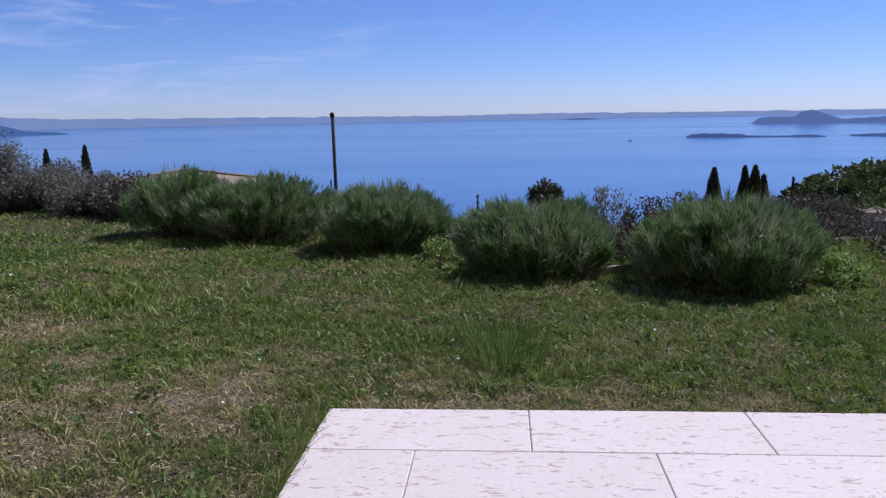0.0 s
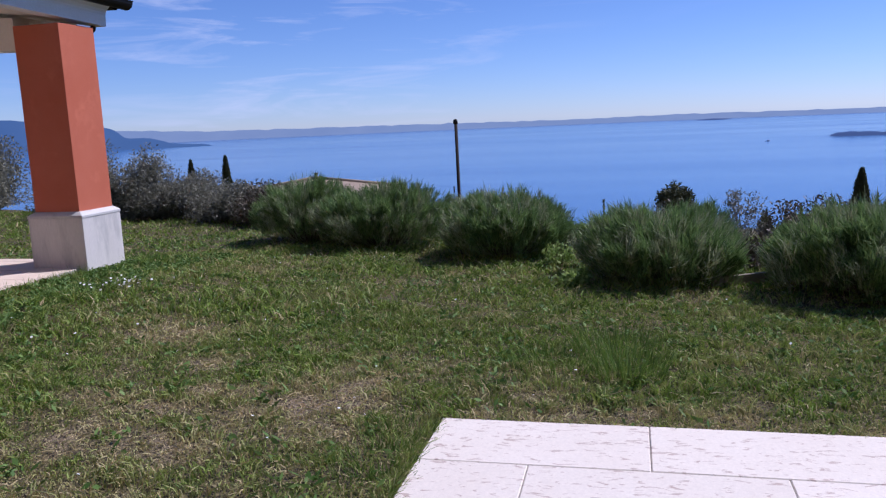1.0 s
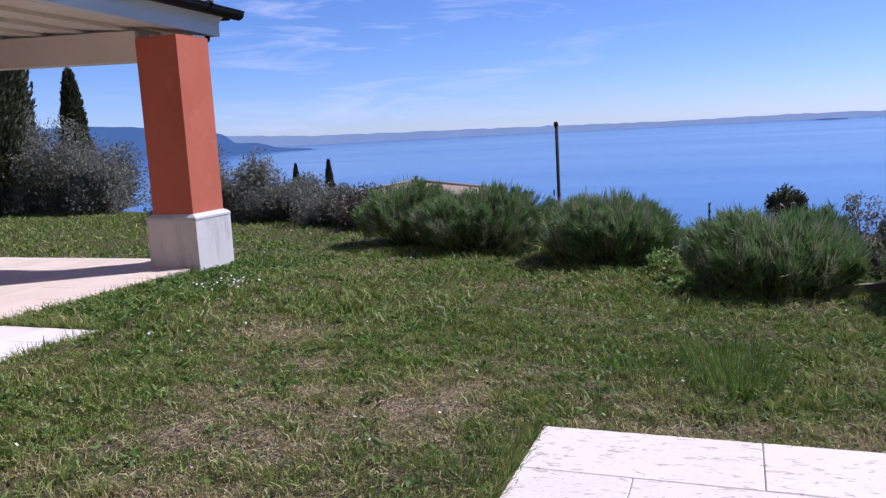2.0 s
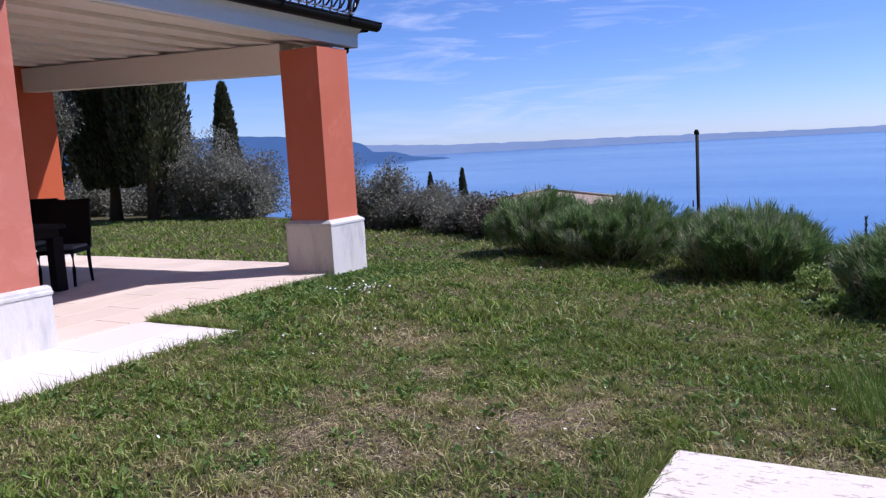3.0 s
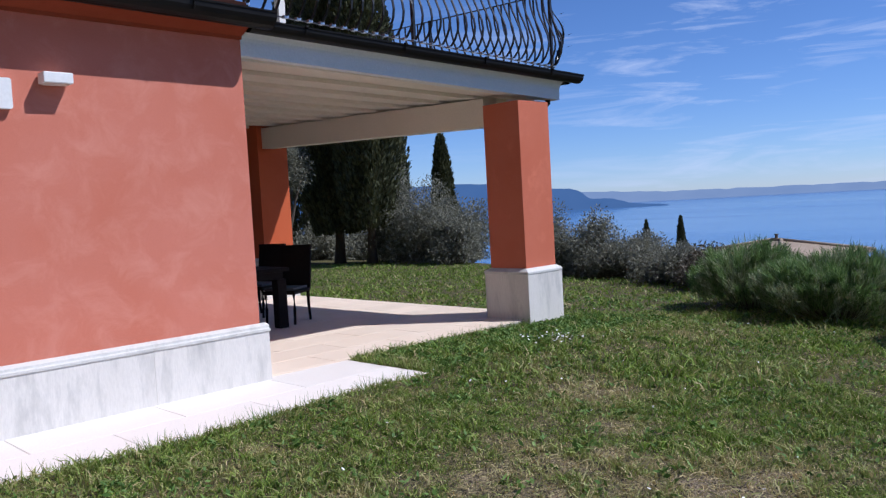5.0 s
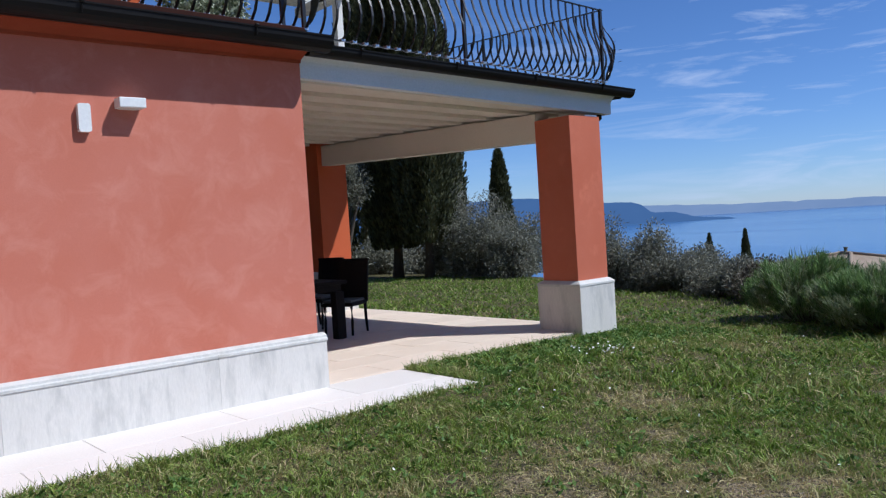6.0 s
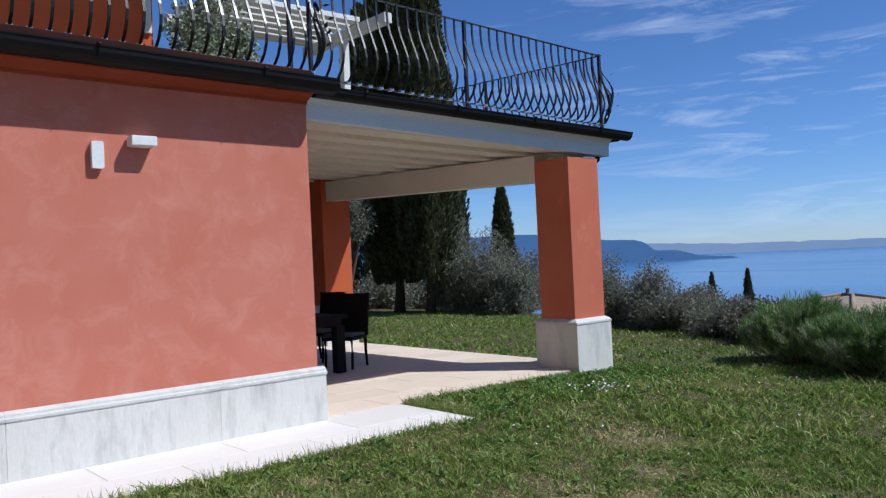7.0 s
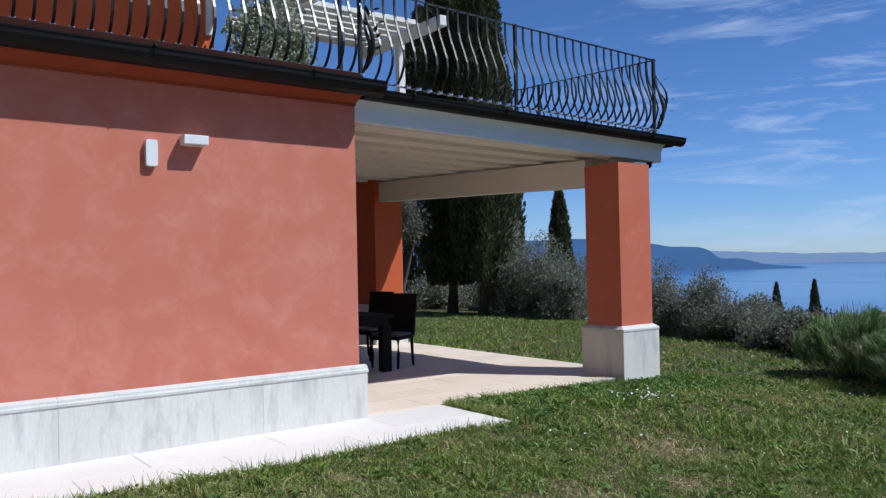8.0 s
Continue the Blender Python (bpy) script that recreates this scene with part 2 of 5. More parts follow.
wmix.data_type = "RGBA"
wl.new(band.outputs[0], wmix.inputs["Factor"])
wmix.inputs["A"].default_value, wmix.inputs["B"].default_value = (0.033, 0.11, 0.275, 1), (0.085, 0.185, 0.375, 1)
wl.new(wmix.outputs["Result"], wp.inputs["Base Color"])
rr = wn.new("ShaderNodeMapRange")
rr.inputs[1].default_value, rr.inputs[2].default_value, rr.inputs[3].default_value, rr.inputs[4].default_value = 0.3, 0.7, 0.14, 0.20
wl.new(band.outputs[0], rr.inputs[0])
wl.new(rr.outputs[0], wp.inputs["Roughness"])
wp.inputs["IOR"].default_value = 1.33
ripple = wn.new("ShaderNodeTexNoise")
ripple.inputs["Scale"].default_value, ripple.inputs["Detail"].default_value = 0.4, 8
wl.new(geo.outputs["Position"], ripple.inputs["Vector"])
wb = wn.new("ShaderNodeBump")
wb.inputs["Strength"].default_value, wb.inputs["Distance"].default_value = 0.25, 0.2
wl.new(ripple.outputs[0], wb.inputs["Height"])
wl.new(wb.outputs[0], wp.inputs["Normal"])

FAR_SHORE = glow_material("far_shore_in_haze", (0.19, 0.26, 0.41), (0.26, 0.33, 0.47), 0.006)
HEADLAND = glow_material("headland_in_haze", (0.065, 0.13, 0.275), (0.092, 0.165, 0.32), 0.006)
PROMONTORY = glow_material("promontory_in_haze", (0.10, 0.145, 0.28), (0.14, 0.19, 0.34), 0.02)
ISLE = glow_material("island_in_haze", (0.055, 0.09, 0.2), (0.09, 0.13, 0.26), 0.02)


# ---- mesh helpers ----
def part(name, bm, mat, parent=None, label=""):
    """Links a bmesh as one mesh object, under a thing or a part."""
    me = bpy.data.meshes.new(name)
    bm.to_mesh(me)
    bm.free()
    me.materials.append(mat)
    ob = new(name, me)
    if parent:
        ob.parent = parent
    return tagged(ob, label)


def raw(name, verts, faces, mat, parent=None, smooth=False, dry=None):
    """A mesh from numpy arrays; faces all of one size."""
    me = bpy.data.meshes.new(name)
    verts, faces = np.asarray(verts, np.float32), np.asarray(faces, np.int32)
    k = faces.shape[1]
    me.vertices.add(len(verts))
    me.vertices.foreach_set("co", verts.ravel())
    me.loops.add(faces.size)
    me.loops.foreach_set("vertex_index", faces.ravel())
    me.polygons.add(len(faces))
    me.polygons.foreach_set("loop_start", np.arange(0, faces.size, k, dtype=np.int32))
    if dry is not None:
        a = me.attributes.new("dry", "FLOAT", "POINT")
        a.data.foreach_set("value", np.asarray(dry, np.float32))
    me.update(calc_edges=True)
    if smooth:
        me.polygons.foreach_set("use_smooth", np.ones(len(faces), bool))
    me.materials.append(mat)
    ob = new(name, me)
    if parent:
        ob.parent = parent
    return ob


def thing(name, at, label, category, group="", rz=0.0):
    e = new(name)
    e.empty_display_size = 0.2
    e.matrix_basis = pose(*at, 0, 0, rz)
    return tagged(e, label, category, group)


def box(bm, x0, x1, y0, y1, z0, z1, bevel=0.0, m=None):
    """Adds a box, its edges rounded a little."""
    r = bmesh.ops.create_cube(bm, size=1, matrix=Matrix.LocRotScale(((x0 + x1) / 2, (y0 + y1) / 2, (z0 + z1) / 2), None, (x1 - x0, y1 - y0, z1 - z0)))
    vs = r["verts"]
    if m is not None:
        bmesh.ops.transform(bm, matrix=m, verts=vs)
    if bevel:
        es = list({e for v in vs for e in v.link_edges})
        bmesh.ops.bevel(bm, geom=es, offset=bevel, segments=2, affect="EDGES", profile=0.6)
    return bm


def boxed(*a, **k):
    return box(bmesh.new(), *a, **k)


def sweep(bm, path, radius, sides=6, flat=1.0, caps=True):
    """A tube along points; radius a number or one for each point."""
    path = [Vector(p) for p in path]
    rings = []
    for i, p in enumerate(path):
        d = (path[min(i + 1, len(path) - 1)] - path[max(i - 1, 0)]).normalized()
        side = d.cross(Vector((0, 0, 1)))
        side = side.normalized() if side.length > 1e-3 else Vector((1, 0, 0))
        up = side.cross(d)
        r = radius[i] if isinstance(radius, (list, tuple)) else radius
        rings.append([bm.verts.new(p + (side * math.cos(a) + up * math.sin(a) * flat) * r) for a in (2 * math.pi * (j + 0.5) / sides for j in range(sides))])
    for a, b in zip(rings, rings[1:]):
        for j in range(sides):
            bm.faces.new((a[j], a[(j + 1) % sides], b[(j + 1) % sides], b[j])).smooth = sides > 5
    if caps:
        bm.faces.new(rings[0][::-1])
        bm.faces.new(rings[-1])
    return bm


def extrude_profile(bm, profile, start, end, across, up=Vector((0, 0, 1)), close=True):
    """A closed profile of (across, up) pairs drawn from start to end."""
    rings = [[bm.verts.new(Vector(p) + Vector(across) * u + up * v) for u, v in profile] for p in (start, end)]
    k = len(profile)
    for j in range(k if close else k - 1):
        bm.faces.new((rings[0][j], rings[0][(j + 1) % k], rings[1][(j + 1) % k], rings[1][j]))
    if close:
        bm.faces.new(rings[0][::-1])
        bm.faces.new(rings[1])
    bmesh.ops.recalc_face_normals(bm, faces=bm.faces)
    return bm


rng = np.random.default_rng(7)


def smooth01(x, a, b):
    t = np.clip((np.asarray(x, float) - a) / (b - a), 0, 1)
    return t * t * (3 - 2 * t)


def wave_noise(x, y, f, seed):
    """Cheap smooth noise in -1..1 from a few rotated waves."""
    r = np.random.default_rng(seed)
    out = 0
    for i in range(7):
        a, ph, g = r.uniform(0, 6.28), r.uniform(0, 6.28), f * r.uniform(0.6, 1.7)
        out = out + np.sin(g * (x * np.cos(a) + y * np.sin(a)) + ph + 1.3 * np.sin(g * 0.6 * (x * np.sin(a) - y * np.cos(a)) + ph * 2))
    return out / 4.2


def ground_z(x, y):
    """Height of the ground: the lawn, its edge, the slope to the lake and the wooded spur."""
    x, y = np.asarray(x, float), np.asarray(y, float)
    lawn = -0.075 - 0.012 * np.clip(x - 4, 0, 14) + 0.045 * smooth01(y, 3.5, 5.4) * (1 - smooth01(x, 6, 10))
    lawn = lawn + 0.018 * wave_noise(x, y, 1.4, 3) * smooth01(np.abs(x - 2.5) + np.abs(y), 2, 6)
    edge = np.clip(9.6 + 0.36 * y, 8.6, 15.5)
    lawn = lawn + 0.62 * np.clip(-8.5 - x, 0, 150) ** 1.02  # unseen hillside added behind the house, blocks low skylight
    d = np.clip(x - edge, 0, None)
    z = lawn - np.where(d < 30, 0.26 * d * smooth01(d, 0, 5), 7.8 + 0.125 * (d - 30))
    r, b = np.hypot(x, y), np.degrees(np.arctan2(y, x))
    crest = np.interp(b, (-70, -45, -30, -25, -21, -19.2, -18, -16.5, -15, -11), (8, -3, -14.5, -20, -24.5, -27.5, -31, -40, -50, -70))
    spur = crest - ((r - 265) / 50) ** 2 * 5
    return np.where((r > 120) & (x > 0), np.maximum(z, np.maximum(spur, -70)), z)


DRY_SPOTS = [(3.3, 3.45, 0.22), (3.75, 3.29, 0.12), (3.3, 2.95, 0.28), (4.0, 3.12, 0.16), (4.22, 2.3, 0.14), (3.92, 2.48, 0.2), (3.85, 1.15, 0.2),
             (3.84, 0.35, 0.2), (3.84, -0.35, 0.2), (3.84, -1.2, 0.2), (7.7, 4.76, 0.22), (5.3, 4.2, 0.25), (2.6, 3.2, 0.3), (9.2, 7.4, 0.3), (4.6, 3.5, 0.2), (3.86, 0.75, 0.15), (3.85, 1.5, 0.14)]


def dryness(x, y):
    zone = np.exp(-(((x - 3.6) / 2.0) ** 2 + ((y - 2.9) / 1.5) ** 2))
    d = 0.04 + 0.6 * smooth01(wave_noise(x, y, 2.6, 11), -0.4, 0.9) * (0.25 + 0.75 * zone)
    d = d + 0.2 * smooth01(wave_noise(x, y, 9, 12), 0.1, 0.8)
    for sx, sy, sr in DRY_SPOTS:
        q = ((x - sx) ** 2 + (y - sy) ** 2) / sr**2
        d = d + np.exp(-q) * (0.8 + 0.5 * wave_noise(x, y, 14, 5))
    d = d * (0.75 + 0.5 * wave_noise(x, y, 22, 15)) * (1 - 0.65 * smooth01(y, 5.0, 8.5))
    return np.clip(d, 0, 1)


# ---- ground, lake and distance ----
def ground_lines(fine0, fine1, step, low, high):
    mid = np.arange(fine0, fine1, step)
    out = fine1 + np.cumsum(np.geomspace(0.3, 26, 44))
    back = fine0 - np.cumsum(np.geomspace(0.3, 26, 44))
    return np.concatenate([back[back > low][::-1], mid, out[out < high]])


gx, gy = ground_lines(1.0, 15.5, 0.12, -420, 430), ground_lines(-3.5, 19.0, 0.12, -420, 420)
GX, GY = np.meshgrid(gx, gy, indexing="ij")
# the soil is dug out under the path and the porch
GZ = ground_z(GX, GY) - 0.12 * (((GY > 5.6) & (GX < 4.84)) | ((GY > 6.74) & (GX < 8.06) & (GY < 12.8)))
ni, nj = GX.shape
idx = np.arange(ni * nj).reshape(ni, nj)
quads = np.stack([idx[:-1, :-1], idx[1:, :-1], idx[1:, 1:], idx[:-1, 1:]], -1).reshape(-1, 4)
ground = raw("ground", np.stack([GX, GY, GZ], -1).reshape(-1, 3), quads, SOIL, smooth=True, dry=dryness(GX, GY).ravel())
tagged(ground, "mown lawn with dry bare patches on a slope above a lake", "ground", kind="structure")

LAKE_Z = -45.0
water = raw("water", [(-900, -4600, LAKE_Z), (4700, -4600, LAKE_Z), (4700, 4600, LAKE_Z), (-900, 4600, LAKE_Z)], [(0, 1, 2, 3)], WATER)
tagged(water, "wide blue lake with faint wind bands", "lake", kind="structure")


def polar(b, r):
    return r * math.cos(radians(b)), r * math.sin(radians(b))


def ridge(name, r, profile, mat, label, depth, wobble=0.05, foot=LAKE_Z, seed=1):
    """A range of hills at a distance: crest elevations in degrees over bearings, with a sloping front and back."""
    pb, pe = [p[0] for p in profile], [p[1] for p in profile]
    n = 260
    bs = np.linspace(pb[0], pb[-1], n)
    es = np.interp(bs, pb, pe)
    es = es + wobble * (wave_noise(bs, 0 * bs, 5.0, seed) + 0.5 * wave_noise(bs, 0 * bs, 17.0, seed + 1)) * 0.5
    rows = []
    for k, f in enumerate((0.0, 0.45, 0.8, 1.0, 0.5, -0.1)):
        rr = r + depth * (k / 5 - 0.6)
        crest = 1.4 + (r + 0.0) * np.tan(np.radians(es))
        z = foot - 1 + (np.maximum(crest, foot + 0.5) - foot) * f + (0 if k in (0, 5) else 1)
        rows.append(np.stack([rr * np.cos(np.radians(bs)), rr * np.sin(np.radians(bs)), z], -1))
    v = np.concatenate(rows)
    i = np.arange(n - 1)
    q = np.concatenate([np.stack([k * n + i, k * n + i + 1, (k + 1) * n + i + 1, (k + 1) * n + i], -1) for k in range(5)])
    return tagged(raw(name, v, q, mat, smooth=True), label, "backdrop", kind="structure")


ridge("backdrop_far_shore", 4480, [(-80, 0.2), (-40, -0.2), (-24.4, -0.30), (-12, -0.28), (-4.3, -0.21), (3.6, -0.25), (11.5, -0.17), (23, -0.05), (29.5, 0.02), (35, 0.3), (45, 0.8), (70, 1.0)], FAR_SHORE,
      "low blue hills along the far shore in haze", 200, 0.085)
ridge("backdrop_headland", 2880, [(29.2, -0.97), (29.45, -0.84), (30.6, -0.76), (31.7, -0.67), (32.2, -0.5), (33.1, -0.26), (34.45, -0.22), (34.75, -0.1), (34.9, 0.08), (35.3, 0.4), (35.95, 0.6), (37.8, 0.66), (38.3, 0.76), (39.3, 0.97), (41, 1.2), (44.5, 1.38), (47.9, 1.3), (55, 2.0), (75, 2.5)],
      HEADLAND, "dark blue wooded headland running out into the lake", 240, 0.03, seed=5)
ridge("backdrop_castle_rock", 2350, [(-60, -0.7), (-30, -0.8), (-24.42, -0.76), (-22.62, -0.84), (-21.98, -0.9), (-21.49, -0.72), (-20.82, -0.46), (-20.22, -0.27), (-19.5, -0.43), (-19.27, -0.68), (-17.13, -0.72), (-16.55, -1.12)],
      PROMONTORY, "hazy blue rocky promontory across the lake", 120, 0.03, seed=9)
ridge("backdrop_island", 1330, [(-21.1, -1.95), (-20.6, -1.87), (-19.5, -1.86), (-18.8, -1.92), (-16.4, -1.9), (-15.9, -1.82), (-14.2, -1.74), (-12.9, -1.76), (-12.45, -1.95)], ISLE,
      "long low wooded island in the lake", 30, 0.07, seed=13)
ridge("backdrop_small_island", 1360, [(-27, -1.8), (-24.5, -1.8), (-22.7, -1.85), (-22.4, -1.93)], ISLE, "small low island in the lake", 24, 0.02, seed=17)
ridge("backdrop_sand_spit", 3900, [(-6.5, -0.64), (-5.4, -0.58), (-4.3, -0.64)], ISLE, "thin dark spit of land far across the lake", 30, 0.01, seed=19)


# ---- the house: walls, roof terrace, porch ----
WX, WY = 3.957, 6.65


def wall_piece(name, a, label, mat=PLASTER):
    return tagged(part(name, boxed(*a), mat), label, "wall", kind="structure")


wall_piece("wall_south", (-8, WX, WY, WY + 0.35, 0, 2.95), "salmon pink rendered house wall above a stone plinth")
wall_piece("wall_east", (WX - 0.35, WX, WY + 0.35, 12.8, 0, 2.95), "salmon pink rendered wall beside the porch", PLASTER_PORCH_SHADE)
wall_piece("wall_north", (-8, WX - 0.35, 12.45, 12.8, 0, 2.95), "salmon pink rendered rear wall")
wall_piece("wall_west", (-8, -7.65, WY + 0.35, 12.45, 0, 2.95), "salmon pink rendered side wall")
tagged(part("ceiling_house", boxed(-8, WX, WY, 12.8, 2.955, 3.04), DECK), "flat concrete roof terrace slab over the house", "roof slab", kind="structure")
wall_piece("wall_upper", (-8, 4.1, 10.6, 10.9, 3.04, 5.9), "salmon pink upper storey wall behind the terrace", PLASTER_PORCH_SHADE)
# overhang added out of view to keep the upper wall in shade
tagged(part("roof_upper", boxed(-8, 4.7, 8.1, 13.2, 5.9, 6.1), WHITE), "unseen overhanging roof added to shade the upper wall, white soffit", "roof", kind="structure")
up_win = thing("terrace_window", (3.98, 10.6, 3.75), "white framed opening on the upper wall corner", "window")
part("frame", boxed(0.0, 0.09, -0.05, 0.0, 0.75, 1.7, bevel=0.008), WHITE, up_win)
tagged(up_win, kind="structure")

# plinth along the wall, stones side by side, with a rounded cap
plinth = thing("wall_plinth", (0, 0, 0), "pale weathered limestone plinth along the house wall", "plinth")
tagged(plinth, kind="structure")
CAP = [(0, 0), (0.068, 0), (0.074, 0.005), (0.075, 0.024), (0.068, 0.030), (0.060, 0.034), (0.057, 0.052), (0.030, 0.066), (0, 0.072)]
for x0, x1 in ((-8, -6.629), (-6.628, -5.029), (-5.028, -3.429), (-3.428, -1.829), (-1.828, -0.229), (-0.228, 1.370), (1.371, 2.970), (2.971, 4.006)):
    part("plinth_stone", boxed(x0, x1, WY - 0.065, WY + 0.004 if x1 < 3.9 else WY, -0.07, 0.39, bevel=0.0025), PLINTH, plinth)
    bm = extrude_profile(bmesh.new(), CAP, (x0, WY, 0.39), (x1 - 0.001 if x1 < 3.9 else 4.013, WY, 0.39), (0, -1, 0))
    part("plinth_cap", bm, PLINTH_CAP, plinth)
part("plinth_stone", boxed(WX, 4.006, WY + 0.003, 12.8, -0.07, 0.39, bevel=0.004), PLINTH, plinth)
part("plinth_cap", extrude_profile(bmesh.new(), [(u * 0.75, v) for u, v in CAP], (WX, WY + 0.001, 0.391), (WX, 12.8, 0.391), (1, 0, 0)), PLINTH_CAP, plinth)

# coved cornice under the main gutter
COVE = [(0, 0), (0.025, 0.0), (0.03, 0.025), (0.06, 0.035), (0.10, 0.055), (0.15, 0.075), (0.17, 0.095), (0.175, 0.13), (0, 0.13)]
tagged(part("trim_cornice", extrude_profile(bmesh.new(), COVE, (-8, WY - 0.001, 2.945), (WX, WY - 0.001, 2.873), (0, -1, 0)), CORNICE),
       "moulded plaster cornice with the gutter's shade in its colour", "cornice", kind="structure")


def gutter_profile(r):
    pts = [(r * math.cos(a), r * math.sin(a)) for a in np.linspace(math.pi, 2 * math.pi, 11)]
    rim = [(r + 0.008, 0.004), (r + 0.01, 0.016), (r - 0.004, 0.018)]
    inner = [((r - 0.006) * math.cos(a), (r - 0.006) * math.sin(a)) for a in np.linspace(2 * math.pi, math.pi, 11)]
    return pts + rim + inner


def gutter(name, start, end, across, r, label, brackets):
    g = thing(name, (0, 0, 0), label, "gutter")
    part("channel", extrude_profile(bmesh.new(), gutter_profile(r), start, end, across), GUTTER, g)
    s, e = Vector(start), Vector(end)
    for p in (s, e):
        bm = bmesh.new()
        vs = [bm.verts.new(p + Vector(across) * u + Vector((0, 0, v))) for u, v in gutter_profile(r)[:11]]
        f = bm.faces.new(vs)
        bmesh.ops.solidify(bm, geom=[f], thickness=0.004)
        part("end_cap", bm, GUTTER, g)
    for k in range(brackets):
        p = s.lerp(e, (k + 0.45) / brackets)
        d = (e - s).normalized()
        bm = bmesh.new()
        sweep(bm, [p + Vector(across) * (r + 0.011) + Vector((0, 0, 0.016)) + d * o for o in (-0.016, 0.016)], 0.013, 8)
        sweep(bm, [p + Vector(across) * ((r + 0.005) * math.cos(a)) + Vector((0, 0, (r + 0.005) * math.sin(a))) for a in np.linspace(math.pi * 1.82, 2 * math.pi, 4)], 0.007, 5)
        part("bracket", bm, GUTTER, g)
    return g


gutter("roof_gutter", (-8, 6.415, 3.194), (4.11, 6.415, 3.042), (0, -1, 0), 0.115, "dark bronze half-round gutter along the house eave", 9)
gutter("porch_gutter", (3.98, 6.545, 3.005), (8.68, 6.545, 2.885), (0, -1, 0), 0.085, "dark bronze half-round gutter along the porch edge", 4)
gutter("porch_gutter", (8.59, 6.64, 2.885), (8.59, 12.8, 3.10), (1, 0, 0), 0.085, "dark bronze half-round gutter on the porch's lake side", 5)
down = thing("downpipe", (8.2, 6.75, 2.6), "dark short bend of gutter outlet behind the pillar", "downpipe")
part("bend", sweep(bmesh.new(), [(0.12, 0.0, 0.12), (0.12, 0.02, -0.03), (0.06, 0.1, -0.11), (-0.02, 0.2, -0.13)], 0.04, 10), GUTTER, down)


# tiled kerb of the terrace, under the railing over the house
EDGE = [(0.0, -0.2), (0.29, -0.2), (0.29, -0.012), (0.282, -0.004), (0.0, -0.004)]
tagged(part("trim_terrace_edge", extrude_profile(bmesh.new(), EDGE, (-8, 6.76, 3.36), (3.93, 6.76, 3.15), (0, -1, 0)), KERB),
       "dark brown tiled kerb along the terrace edge", "kerb", kind="structure")


def rise(y):
    """The porch roof climbs gently towards its rear."""
    return 0.034 * (y - WY)


FALL = -0.022
# fascia board with a cove, along the front and the lake side
FAS = [(0, 0), (0.018, 0), (0.022, 0.12), (0.03, 0.15), (0.05, 0.18), (0.09, 0.215), (0.09, 0.235), (-0.14, 0.235), (-0.14, 0.03), (-0.12, 0.0)]
fas = thing("porch_fascia", (0, 0, 0), "grey-white painted fascia boards round the porch roof", "fascia")
tagged(fas, kind="structure")
part("front_board", extrude_profile(bmesh.new(), FAS, (WX + 0.005, 6.675, 2.745), (8.42, 6.675, 2.602), (0, -1, 0)), FASCIA, fas)
part("side_board", extrude_profile(bmesh.new(), FAS, (8.4, 6.68, 2.607), (8.4, 12.8, 2.607 + rise(12.8) - rise(6.68)), (1, 0, 0)), FASCIA, fas)

# ceiling of the porch: boards over joists, and the terrace deck above it
bm = bmesh.new()
x0, x1 = WX + 0.003, 8.26
for y0 in np.arange(6.82, 12.78, 0.155):
    y1 = min(y0 + 0.150, 12.8)
    vs = [bm.verts.new((x, y, (2.845 if z else 2.82) + rise(y) + FALL * (x - WX))) for z in (0, 1) for x, y in ((x0, y0), (x1, y0), (x1, y1), (x0, y1))]
    for f in ((3, 2, 1, 0), (4, 5, 6, 7), (0, 1, 5, 4), (1, 2, 6, 5), (2, 3, 7, 6), (3, 0, 4, 7)):
        bm.faces.new([vs[i] for i in f])
tagged(part("ceiling_porch", bm, WHITE_BOUNCE), "white painted board ceiling of the porch", "ceiling", kind="structure")
deck = bmesh.new()
vs = [deck.verts.new((x, y, 2.93 + t * 0.6 + rise(y) + FALL * (x - WX))) for t in (0, 0.1) for x, y in ((WX + 0.003, 6.72), (8.5, 6.72), (8.5, 12.8), (WX + 0.003, 12.8))]
for f in ((3, 2, 1, 0), (4, 5, 6, 7), (0, 1, 5, 4), (1, 2, 6, 5), (2, 3, 7, 6), (3, 0, 4, 7)):
    deck.faces.new([vs[i] for i in f])
tagged(part("floor_terrace", deck, DECK), "pale terrace deck over the porch", "terrace", kind="structure")

for k in range(10):
    y = 7.05 + 0.625 * k
    z = 2.818 + rise(y)
    bm = bmesh.new()
    vs = [bm.verts.new((x, y + dy, z + dz + (0.045 if dy > 0 else 0.0) + rise(dy + WY) + FALL * (x - WX))) for dz in (-0.1, -0.04) for x, dy in ((WX + 0.004, -0.309), (8.24, -0.309), (8.24, 0.309), (WX + 0.004, 0.309))]
    for f in ((3, 2, 1, 0), (4, 5, 6, 7), (0, 1, 5, 4), (1, 2, 6, 5), (2, 3, 7, 6), (3, 0, 4, 7)):
        bm.faces.new([vs[i] for i in f])
    tagged(part("ceiling_panel", bm, WHITE_BOUNCE), "wide white painted panel under the porch roof", "ceiling panel", "panels under the porch roof")

